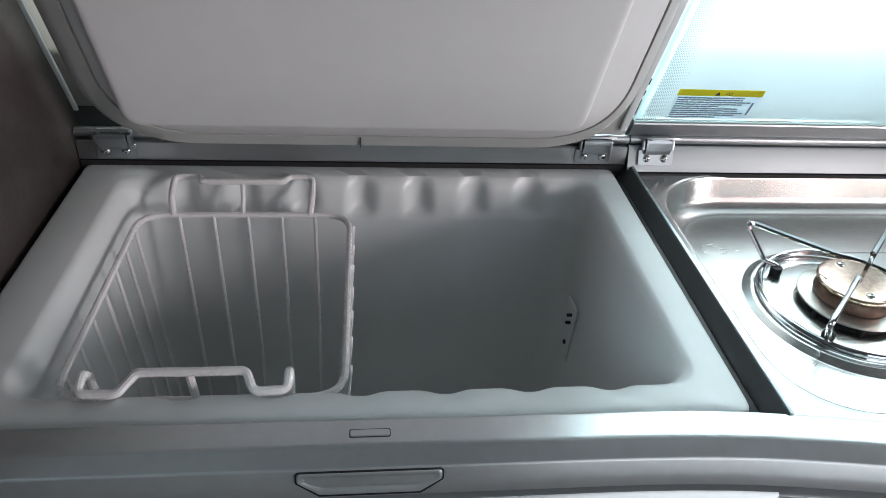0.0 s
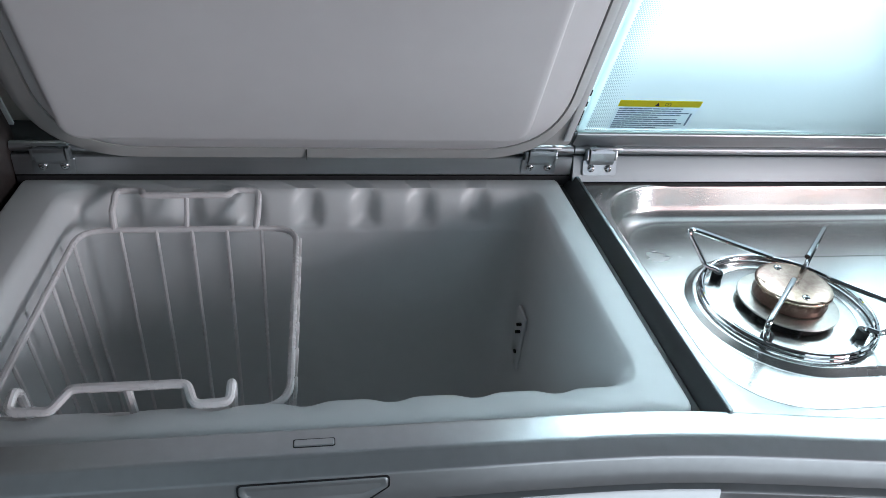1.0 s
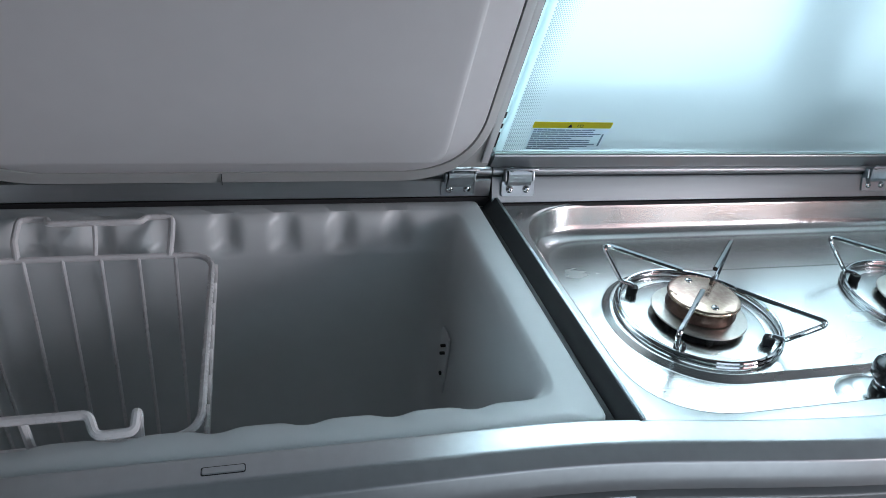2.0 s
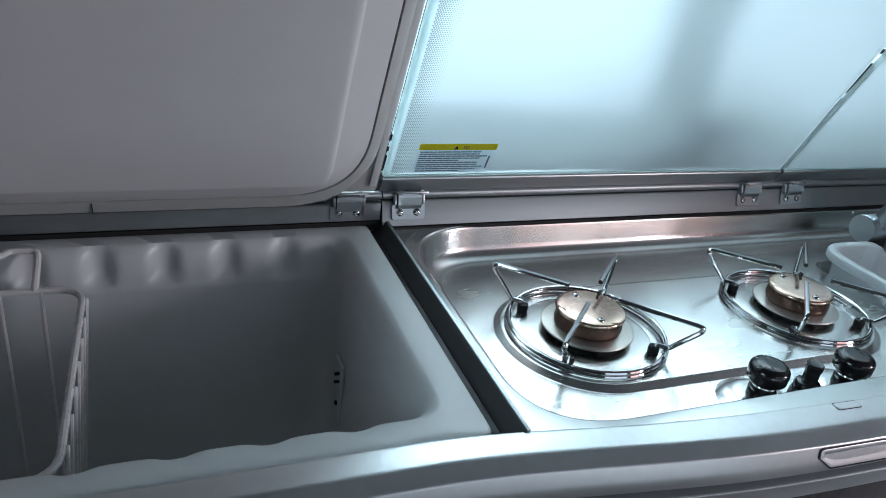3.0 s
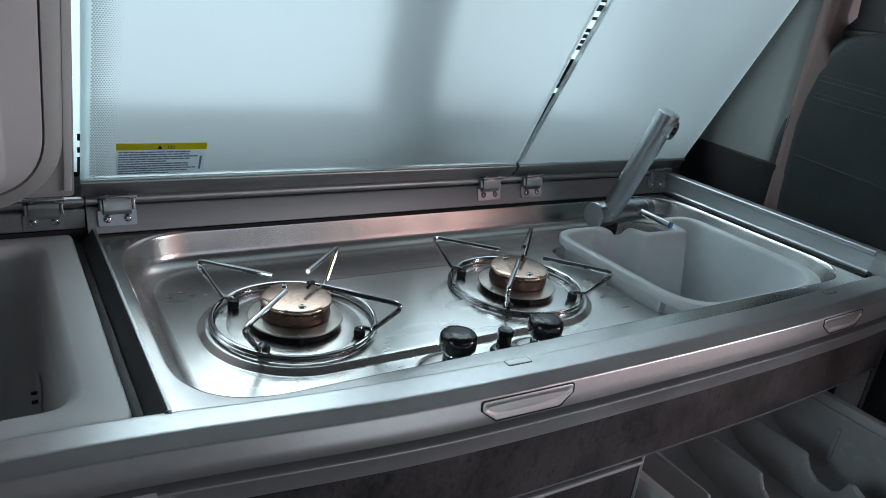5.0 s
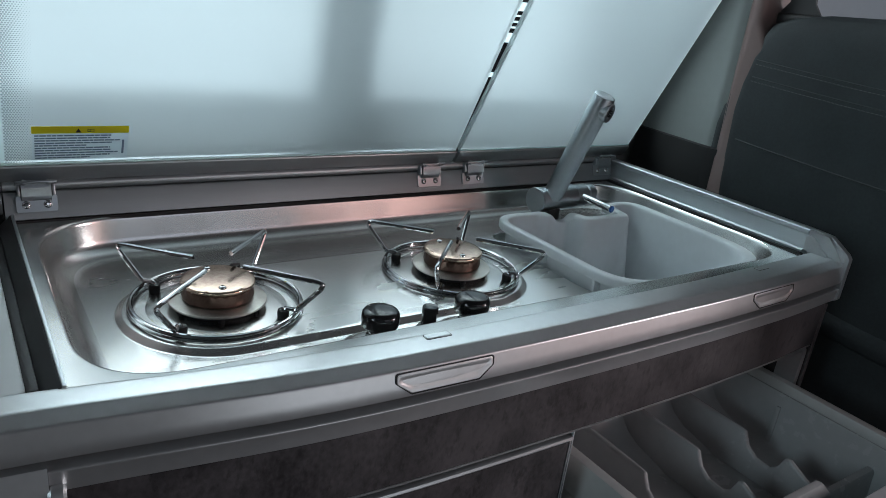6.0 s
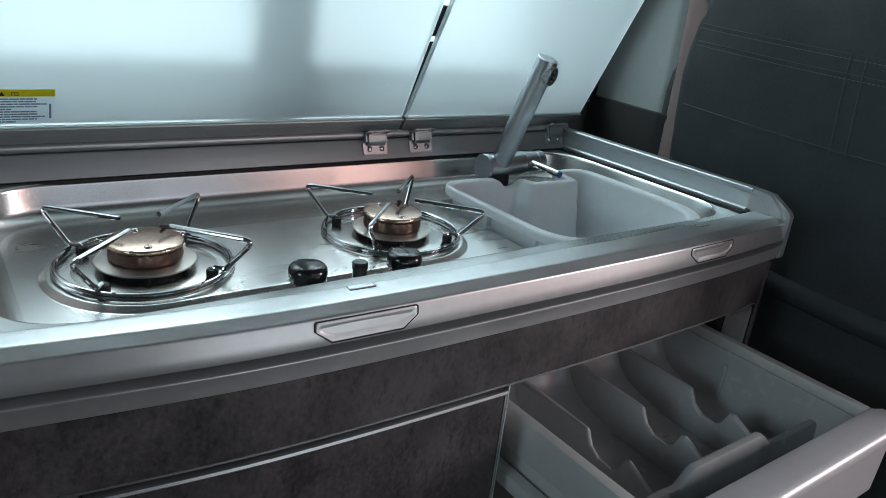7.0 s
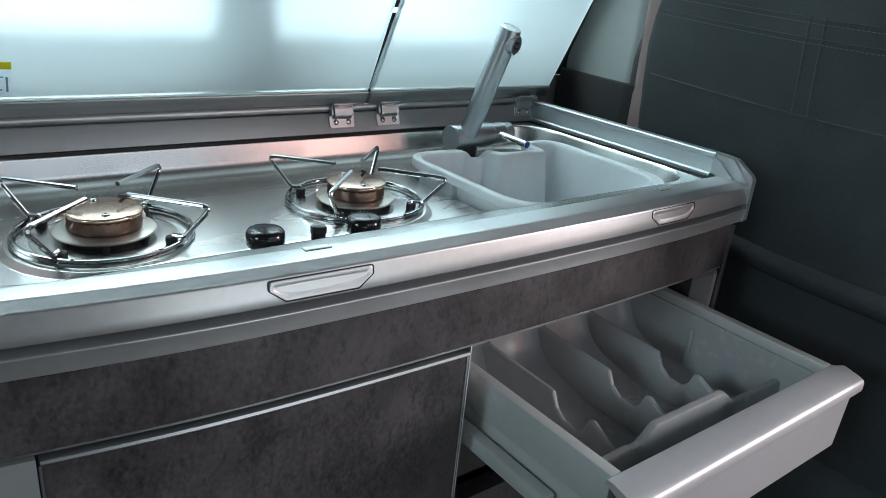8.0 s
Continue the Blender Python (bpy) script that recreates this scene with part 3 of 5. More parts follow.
def liner():
    def ring(x0, x1, y0, y1, r, z, notch):
        lp = resampled(oblong(x0, x1, y0, y1, r, 10), 420)
        out = []
        for p in lp:
            x, y = p.x, p.y
            d = 0.9 * sum(math.exp(-abs((x - c) / 0.0115) ** 2.6) for c in NOTCH)
            if notch and x0 + r < x < x1 - r:
                if y > (y0 + y1) / 2:
                    y += max(0.0, notch) * d
                else:
                    y -= abs(notch) * d
            out.append((x, y, z))
        return out
    rows = [(-0.5700, -0.0345, -0.3450, 0.004, 0.012, PZ - 0.022, 0), (-0.5700, -0.0345, -0.3450, 0.004, 0.012, PZ - 0.002, 0), (-0.5690, -0.0355, -0.3445, 0.003, 0.012, PZ - 0.0004, 0), (-0.5670, -0.0375, -0.3440, 0.001, 0.012, PZ, 0),
            (-0.5330, -0.0590, -0.3180, -0.0190, 0.026, PZ, -0.0034), (-0.5300, -0.0620, -0.3160, -0.0210, 0.026, PZ - 0.0009, 0.0046), (-0.5268, -0.0650, -0.3135, -0.0240, 0.027, PZ - 0.0036, 0.0065),
            (-0.5245, -0.0672, -0.3115, -0.0268, 0.028, PZ - 0.0080, 0.0088), (-0.5230, -0.0690, -0.3100, -0.0290, 0.028, PZ - 0.0140, 0.0105), (-0.5220, -0.0702, -0.3090, -0.0305, 0.028, PZ - 0.024, 0.0115),
            (-0.5212, -0.0710, -0.3085, -0.0318, 0.028, PZ - 0.032, 0.0110), (-0.5206, -0.0716, -0.3080, -0.0332, 0.028, PZ - 0.037, 0.006), (-0.5202, -0.0720, -0.3076, -0.0345, 0.028, PZ - 0.040, 0.001), (-0.5198, -0.0724, -0.3072, -0.0350, 0.028, PZ - 0.044, 0),
            (-0.515, -0.0773, -0.3030, -0.040, 0.03, PZ - 0.135, 0), (-0.508, -0.084, -0.300, -0.048, 0.034, 0.600, 0), (-0.500, -0.092, -0.292, -0.056, 0.034, 0.586, 0), (-0.48, -0.112, -0.272, -0.076, 0.03, 0.582, 0)]
    return loft([ring(*r) for r in rows], True, False, True)


part("liner", liner(), LINER, coolbox, "white moulded plastic liner", 60)
sens = part("sensor_cover", moved(box(-0.003, 0.0008, -0.014, 0.014, -0.036, 0.036, 0.002), Matrix.Translation((-0.0778, -0.0895, 0.768))), LINER, coolbox, "white sensor cover")
part("sensor_slot", box(-0.0862, -0.0800, -0.0975, -0.0945, 0.7915, 0.7940, 0.0004), INK, sens)
part("sensor_slot", box(-0.0862, -0.0800, -0.0975, -0.0945, 0.7815, 0.7840, 0.0004), INK, sens)
part("sensor_slot", box(-0.0832, -0.0800, -0.0945, -0.0905, 0.7510, 0.7542, 0.0004), INK, sens)
front = part("front_panel", sweep(span(-0.569, -0.030, 0.03), lambda x: [(edge(x) - 0.0180, 0.8850), (edge(x) - 0.0168, 0.8868), (edge(x) + 0.01, 0.8868), (edge(x) + 0.01, 0.812), (edge(x) - 0.0230, 0.812), (edge(x) - 0.0250, 0.826), (edge(x) - 0.0235, 0.852)]), RAIL, coolbox, "grey lower front panel")
part("release_button", rod((-0.031, -0.389, 0.866), (-0.0205, -0.390, 0.866), 0.0075, 16, 0.002), RAIL, front, "round grey release button")
part("button_ring", moved(lathe([(0.0085, 0), (0.0085, 0.0008), (0.0092, 0.0008), (0.0092, 0)], 24, (0, 0, 0), False), Matrix.Translation((-0.0745, edge(-0.0745) - 0.0205, 0.8655)) @ Matrix.Rotation(radians(90), 4, "X")), INK, front)


def screw(at, m=Matrix(), r=0.0042):
    head = lathe([(r, 0), (r, 0.0006), (r * 0.85, 0.0016), (r * 0.5, 0.0023), (r * 0.32, 0.0024), (r * 0.30, 0.0012)], 18)
    return moved(head, Matrix.Translation(at) @ m)


FACE = Matrix.Rotation(radians(90), 4, "X")


def hinge(parent, x, tilt, dy=0.0):
    """A two-screw folding lid hinge, on the back rail at x."""
    turn = Matrix.Rotation(-tilt, 4, "X")
    m = Matrix.Translation((x, dy, 0.930)) @ turn
    out = [(-0.0192, -0.0082), (0.0192, -0.0082), (0.0192, 0.0085), (0.0150, 0.0085), (0.0142, 0.0048), (-0.0142, 0.0048), (-0.0150, 0.0085), (-0.0192, 0.0085)]
    o = lambda d, k=1.0: [(p.x * k, -d, p.y * k) for p in rounded(out, 0.0024, 3)]
    ob = part("hinge", moved(loft([o(0.0), o(0.0012), o(0.0018, 0.97)], True, True, True), m), CHROME_SATIN, parent, "satin steel hinge")
    arm = [(-0.0015, 0.0035), (-0.0055, 0.0040), (-0.0075, 0.0080), (-0.0095, 0.0165), (-0.0092, 0.0205), (-0.0075, 0.0222), (-0.0010, 0.0222)]
    part("hinge_arm", moved(loft([[(xx, p.x, p.y) for p in rounded(arm, 0.0012, 3)] for xx in (-0.0135, 0.0135)], True, True, True), m), CHROME_SATIN, ob)
    part("hinge_leaf", moved(box(-0.0185, 0.0185, -0.0012, 0.0012, -0.006, 0.006, 0.0005), Matrix.Translation((x, -0.0065, 0.9540)) @ Matrix.Rotation(radians(62), 4, "X")), CHROME_SATIN, ob)
    for s in (-1, 1):
        part("screw", screw((x + s * 0.0097, dy, 0.930), Matrix.Translation((0, -0.0018 * math.cos(tilt), 0)) @ turn @ FACE), CHROME, ob)
        part("screw", screw((x + s * 0.0110, -0.0078, 0.9548), Matrix.Rotation(radians(-28), 4, "X") @ FACE, 0.0030), CHROME_SATIN, ob)
        part("hinge_cheek", moved(box(s * 0.0158 - 0.0016, s * 0.0158 + 0.0016, -0.0072, 0.002, 0.0085, 0.0200, 0.0010), m), CHROME_SATIN, ob)
    return ob


# ---- cool box lid ----
LID = leaning(0, -0.012, 0.9525)


def lid_loop(x0, x1, v0, v1, r, w, rt=0.03):
    return [(p.x, p.y, w) for p in rounded([(x0, v0), (x1, v0), (x1, v1), (x0, v1)], [r, r, rt, rt], 14)]


LX0, LX1, LV1 = -0.5470, -0.0400, 0.350
lid = part("lid", moved(loft([[(p.x, p.y, z) for p in rounded([(-0.544, 0.002), (-0.0300, 0.002), (-0.0330, 0.362), (-0.544, 0.362)], [0.08, 0.006, 0.01, 0.01], 14)] for z in (-0.022, -0.0075)], True, True, True), LID), LID_RIM, coolbox, "open light grey lid with a raised inner panel")
GR, GL = 0.0255, 0.0165  # width of the sloping gasket at the wardrobe and at the glass lid
part("gasket", moved(loft([lid_loop(LX0, LX1, -0.001, LV1, 0.085, -0.008), lid_loop(LX0, LX1, -0.001, LV1, 0.085, -0.0030), lid_loop(LX0 + 0.0012, LX1 - 0.0012, -0.0008, LV1 - 0.002, 0.085, 0.0005), lid_loop(LX0 + 0.006, LX1 - 0.006, -0.0004, LV1 - 0.006, 0.084, 0.0058),
                           lid_loop(LX0 + 0.014, LX1 - 0.0105, 0.0012, LV1 - 0.012, 0.082, 0.0100), lid_loop(LX0 + GR - 0.001, LX1 - GL + 0.001, 0.0175, LV1 - 0.016, 0.080, 0.0126), lid_loop(LX0 + GR, LX1 - GL, 0.0180, LV1 - 0.017, 0.080, 0.006)], True, False, False), LID), LID_RIM, lid, "grey gasket rim", 40)
# added strip, white in place of light on the lid's side wall
part("lit_lid_strip", moved(box(-0.0395, -0.0325, 0.012, 0.356, -0.0072, -0.0040, 0.0006), LID), LINER, lid, "white strip added for the lit side of the lid")
part("gasket_joint", moved(box(-0.3004, -0.2997, 0.0005, 0.0165, 0.009, 0.0130, 0.0002), LID), RUBBER, lid)
PX0, PX1 = -0.5075, -0.0905
part("inner_panel", moved(loft([lid_loop(LX0 + GR + 0.0006, LX1 - GL - 0.0006, 0.0186, LV1 - 0.018, 0.080, 0.006), lid_loop(LX0 + GR + 0.0008, LX1 - GL - 0.0008, 0.0188, LV1 - 0.018, 0.080, 0.0118), lid_loop(LX0 + GR + 0.0020, LX1 - GL - 0.0020, 0.0200, LV1 - 0.020, 0.078, 0.0130), lid_loop(PX0 - 0.0034, PX1 + 0.0042, 0.0352, LV1 - 0.03, 0.026, 0.0140), lid_loop(PX0 - 0.0020, PX1 + 0.0026, 0.0372, LV1 - 0.032, 0.024, 0.0150),
                               lid_loop(PX0 - 0.0010, PX1 + 0.0012, 0.0386, LV1 - 0.034, 0.022, 0.0190), lid_loop(PX0, PX1, 0.0399, LV1 - 0.036, 0.021, 0.0216), lid_loop(PX0 + 0.0016, PX1 - 0.0018, 0.0416, LV1 - 0.038, 0.020, 0.0231), lid_loop(PX0 + 0.0040, PX1 - 0.0045, 0.0440, LV1 - 0.041, 0.018, 0.0240), lid_loop(PX0 + 0.0075, PX1 - 0.0085, 0.0475, LV1 - 0.045, 0.016, 0.0243),
                               lid_loop(LX0 + 0.15, LX1 - 0.17, 0.14, LV1 - 0.12, 0.016, 0.0248)], True, False, True), LID), LID_WHITE, lid, "light grey raised inner panel", 50)
hinge(worktop, -0.5380, radians(0))
hinge(worktop, -0.0580, radians(0))

# ---- glass lids over hob and sink ----
GLASS = leaning(0, -0.0005, 0.973)


def glass_lid(x0, x1, hinges, label, taper=(0.0, 0.0)):
    ob = thing("glass_lid", ((x0 + x1) / 2, -0.0005, 0.950), label, "glass lid", "frosted glass lids")
    m0, m1 = x0 + 0.0033, x1 - 0.0033
    pane = [[(m0, -0.006, w), (m1, -0.006, w), (m1 + taper[1], 0.395, w), (m0 + taper[0], 0.395, w)] for w in (-0.0025, 0.0025)]
    part("pane", moved(loft(pane, True, True, True), GLASS), FROST, ob, "pale blue frosted glass pane")
    prof = [(-0.0200, -0.004), (-0.0200, 0.0045), (-0.0190, 0.0055), (-0.0095, 0.0055), (-0.0085, 0.0065), (-0.0010, 0.0065), (0.0, 0.0055), (0.0, 0.0027), (-0.006, 0.0026), (-0.006, -0.0026), (0.0, -0.0027), (0.0, -0.0055)]
    part("bottom_frame", moved(loft([[(x, v, w) for v, w in prof] for x in (x0 + 0.0005, x1 - 0.0005)], True, True, True), GLASS), ALU, ob, "aluminium bottom frame")
    for xa, xb, k in ((x0, x0 + 0.0032, taper[0]), (x1 - 0.0032, x1, taper[1])):
        strip = [[(xa, 0.001, w), (xb, 0.001, w), (xb + k, 0.392, w), (xa + k, 0.395, w)] for w in (-0.0024, 0.0024)]
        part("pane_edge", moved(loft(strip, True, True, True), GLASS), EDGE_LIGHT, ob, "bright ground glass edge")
    part("pane_edge", moved(box(x0 + 0.001, x1 - 0.001, 0.0002, 0.0018, 0.0027, 0.0042, 0.0003), GLASS), GLASS_EDGE, ob)
    for x in hinges:
        hinge(worktop, x, radians(18), -0.0030)
    return ob


hob_lid = glass_lid(-0.0235, 0.5300, (0.0095, 0.4900), "open frosted glass lid standing behind the hob")
sink_lid = glass_lid(0.5345, 0.8870, (0.5660, 0.8330), "open frosted glass lid standing behind the sink", (0.0150, 0.004))
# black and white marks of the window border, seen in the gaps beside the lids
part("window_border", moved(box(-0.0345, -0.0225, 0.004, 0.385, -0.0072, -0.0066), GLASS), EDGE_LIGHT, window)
for v0, v1 in ((0.008, 0.030), (0.0360, 0.0425), (0.0510, 0.0590)):
    part("edge_mark", moved(box(-0.0262, -0.0237, v0, v1, 0.0010, 0.0016), GLASS), INK, hob_lid)


def border_piece(v0, v1, w):
    """A piece of the window border behind the narrow wedge between the two lids."""
    xr = lambda v: 0.5390 + 0.0160 * v / 0.39
    return loft([[(0.5306, v0, w), (xr(v0), v0, w), (xr(v1), v1, w), (0.5306, v1, w)] for w in (w, w + 0.0005)], True, True, True)


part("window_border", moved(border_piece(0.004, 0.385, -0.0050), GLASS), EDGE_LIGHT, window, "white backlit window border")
for v0, v1 in ((0.004, 0.118), (0.126, 0.170), (0.184, 0.190), (0.193, 0.198), (0.201, 0.206), (0.209, 0.214), (0.226, 0.230), (0.238, 0.246), (0.250, 0.253), (0.262, 0.300), (0.310, 0.330), (0.338, 0.345), (0.352, 0.385)):
    part("window_border", moved(border_piece(v0, v1, -0.0042), GLASS), INK, window, "black printed window border")


def frit_dots():
    v, f = [], []
    row = 0
    t = 0.004
    while t < 0.39:
        for k in range(11):
            x = -0.0145 + 0.0023 * k + (0.00115 if row % 2 else 0)
            r = 0.00095 * (1 - (k / 11.5) ** 1.2) + 0.00010
            n = len(v)
            v += [(x + r * math.cos(a * math.pi / 3), t + r * math.sin(a * math.pi / 3), 0.0029) for a in range(6)]
            f.append(tuple(range(n, n + 6)))
        t += 0.0020
        row += 1
    return v, f


part("printed_dots", moved(frit_dots(), GLASS), DOTS, hob_lid, "grey printed dot border", 35, "stuff")
part("white_border", moved(box(-0.0232, -0.0158, 0.003, 0.39, 0.0026, 0.0030), GLASS), EDGE_LIGHT, hob_lid, "white printed border strip")
stick = part("warning_label", moved(loft([lid_loop(0.0083, 0.0962, 0.0055, 0.0475, 0.0012, w, 0.0012) for w in (0.0026, 0.0030)], True, True, True), GLASS), LABEL, hob_lid, "silver blue warning label with small print")
part("label_header", moved(loft([lid_loop(0.0080, 0.0964, 0.0392, 0.0478, 0.0010, w, 0.0012) for w in (0.0029, 0.0034)], True, True, True), GLASS), YELLOW, stick, "yellow label header")
tri = [(0.0466, 0.0402), (0.0520, 0.0402), (0.0493, 0.0452)]
part("warning_triangle", moved(loft([[(x, v, w) for x, v in tri] for w in (0.0033, 0.0036)], True, True, True), GLASS), INK, stick)
part("book_sign", moved(join(box(0.0575, 0.0605, 0.0410, 0.0414, 0.0033, 0.0036), box(0.0575, 0.0605, 0.0440, 0.0444, 0.0033, 0.0036), box(0.0575, 0.0579, 0.0410, 0.0444, 0.0033, 0.0036), box(0.0603, 0.0607, 0.0410, 0.0444, 0.0033, 0.0036), box(0.0607, 0.0635, 0.0406, 0.0410, 0.0033, 0.0036), box(0.0607, 0.0635, 0.0440, 0.0444, 0.0033, 0.0036), box(0.0632, 0.0636, 0.0406, 0.0444, 0.0033, 0.0036)), GLASS), INK, stick)
random.seed(4)
for k in range(10):
    v = 0.0362 - 0.0031 * k
    e = 0.0105 + random.uniform(0.066, 0.080) if k not in (4, 9) else 0.0105 + random.uniform(0.03, 0.05)
    bits, x = [], 0.0105
    while x < e:
        w = random.uniform(0.003, 0.010)
        bits.append(box(x, min(x + w, e), v - 0.0007, v + 0.0007, 0.0029, 0.0033))
        x += w + 0.0006
    part("print_line", moved(join(*bits), GLASS), INK_GREY, stick)
part("print_line", moved(box(0.0905, 0.0925, 0.012, 0.030, 0.0029, 0.0033), GLASS), INK_GREY, stick)

# ---- gas hob ----
hob = thing("gas_hob", (0.42, -0.17, 0.86), "two-burner stainless steel gas hob with a sink opening", "hob")
HZ = 0.8755


FL = 0.9130


def hob_ring(d, z, r, rf):
    x0, x1, y0, y1 = 0.0005 + d, 0.8445 - d, -0.347 + d, -0.009 - d * 0.8
    return [(p.x, p.y, z) for p in rounded([(x0, y0), (x1, y0), (x1, y1), (x0, y1)], [rf, rf, r, r], 14)]


def hob_sheet():
    outer = [(p.x, p.y, FL) for p in rounded([(-0.0120, -0.374), (0.853, -0.374), (0.853, 0.012), (-0.0120, 0.012)], 0.004, 14)]
    rows = ((-0.0030, FL, 0.096, 0.078), (-0.0014, FL - 0.0004, 0.095, 0.077), (0.0, FL - 0.0018, 0.094, 0.076), (0.0012, FL - 0.0045, 0.093, 0.075), (0.0015, FL - 0.0054, 0.092, 0.075), (0.0071, FL - 0.0214, 0.086, 0.070), (0.0075, FL - 0.0225, 0.085, 0.070), (0.0092, FL - 0.0275, 0.083, 0.068), (0.0120, FL - 0.0308, 0.081, 0.066), (0.0160, FL - 0.0335, 0.078, 0.063), (0.021, HZ + 0.0005, 0.073, 0.060), (0.027, HZ, 0.068, 0.056))
    return loft([outer] + [hob_ring(*q) for q in rows], True, False, False)


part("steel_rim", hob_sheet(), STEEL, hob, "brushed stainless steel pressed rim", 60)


def hob_floor():
    """The floor of the pressing, with an opening for the sink."""
    out = [Vector(p) for p in hob_ring(0.027, HZ, 0.068, 0.056)]
    bm = bmesh.new()
    a = [bm.verts.new((p.x, p.y, HZ)) for p in out]
    hole = resampled(rounded([(0.538, -0.3185), (0.8165, -0.3185), (0.8165, -0.0885), (0.538, -0.0885)], [0.055, 0.055, 0.028, 0.022], 10), 80)
    b = [bm.verts.new((p.x, p.y, HZ)) for p in hole]
    c = [bm.verts.new((p.x, p.y, HZ - 0.02)) for p in hole]
    ed = [bm.edges.new((q[i], q[(i + 1) % len(q)])) for q in (a, b) for i in range(len(q))]
    bmesh.ops.triangle_fill(bm, use_beauty=True, use_dissolve=False, edges=ed)
    for i in range(len(b)):
        j = (i + 1) % len(b)
        bm.faces.new((b[i], b[j], c[j], c[i]))
    bm.verts.ensure_lookup_table()
    bm.verts.index_update()
    res = [tuple(v.co) for v in bm.verts], [tuple(v.index for v in q.verts) for q in bm.faces]
    bm.free()
    return res


part("steel_floor", hob_floor(), STEEL_FLOOR_LIT, hob, "brushed stainless steel floor")


C1, C2 = (0.1360, -0.1915), (0.4050, -0.1915)
FZ = 0.8807


def burner_field():
    """The raised field round both burners, with a step all round it."""
    def ring(r, z):
        arc = lambda c, a0: [(c[0] + r * math.cos(radians(a0 + 180 * k / 40)), c[1] + r * math.sin(radians(a0 + 180 * k / 40)), z) for k in range(41)]
        return arc(C1, 90) + arc(C2, 270)
    h = FZ - HZ
    return loft([ring(0.0903, HZ + 0.0001), ring(0.0894, HZ + h * 0.05), ring(0.0889, HZ + h * 0.11), ring(0.0839, HZ + h * 0.89), ring(0.0834, HZ + h * 0.95), ring(0.0826, FZ), ring(0.080, FZ), ring(0.060, FZ)], True, False, True)


part("burner_field", burner_field(), STEEL_FLOOR_LIT, hob, "raised steel burner field", 60)


def burner(c):
    x, y = c
    dish = part("burner", lathe([(0.064, 0.0001), (0.062, 0.0005), (0.050, 0.0008), (0.03, 0.0012)], 64, (x, y, FZ)), STEEL, hob, "gas burner with a heat-tinted cap", 60)
    part("burner_foot", lathe([(0.036, 0.001), (0.038, 0.004), (0.038, 0.006), (0.034, 0.007)], 40, (x, y, FZ)), RUBBER, dish)
    part("burner_plate", lathe([(0.036, 0.0065), (0.0445, 0.0068), (0.0452, 0.0076), (0.0445, 0.0086), (0.036, 0.0098), (0.030, 0.0105)], 56, (x, y, FZ)), BURNER_BASE, dish, "matt steel flame plate")
    n = 96
    loops = []
    for r, z, wv in ((0.029, 0.0105, 0), (0.0322, 0.0112, 0), (0.0330, 0.0140, 0), (0.0322, 0.0195, 0), (0.0320, 0.0222, 0.0007), (0.0312, 0.0228, 0.0007)):
        loops.append([(x + (r + wv * math.cos(24 * 2 * math.pi * k / n)) * math.cos(2 * math.pi * k / n), y + (r + wv * math.cos(24 * 2 * math.pi * k / n)) * math.sin(2 * math.pi * k / n), FZ + z + (0.0010 * math.cos(24 * 2 * math.pi * k / n) if wv else 0)) for k in range(n)])
    part("burner_crown", loft(loops, True, True, True), CROWN, dish, "brown tarnished burner crown")
    part("burner_cap", lathe([(0.0300, 0.0232), (0.0332, 0.0240), (0.0341, 0.0254), (0.0339, 0.0268), (0.0328, 0.0279), (0.030, 0.0284), (0.012, 0.0288), (0.004, 0.0289)], 56, (x, y, FZ)), CAP, dish, "heat-tinted burner cap", 50)
    for dx, dy in ((-0.0035, 0.0235), (-0.0035, -0.0235)):
        part("screw", screw((x + dx, y + dy, FZ + 0.0281), Matrix(), 0.0036), CHROME, dish)
    part("electrode", lathe([(0.0028, 0.004), (0.0028, 0.014), (0.0014, 0.0145), (0.0010, 0.021)], 12, (x + 0.037, y + 0.012, FZ)), CERAMIC, dish, "white ceramic spark electrode")
    part("thermocouple", tube(rounded([(x + 0.030, y + 0.030, FZ + 0.004), (x + 0.030, y + 0.030, FZ + 0.0265), (x + 0.019, y + 0.019, FZ + 0.0312)], 0.004, 5, False), 0.0016, 8), RUBBER, dish, "dark thermocouple tip")
    for a in range(6):
        q = 2 * math.pi * a / 6 + 0.3
        part("plate_stud", lathe([(0.003, 0.0), (0.003, 0.0068)], 10, (x + 0.038 * math.cos(q), y + 0.038 * math.sin(q), FZ)), RUBBER, dish)


burner(C1)
burner(C2)


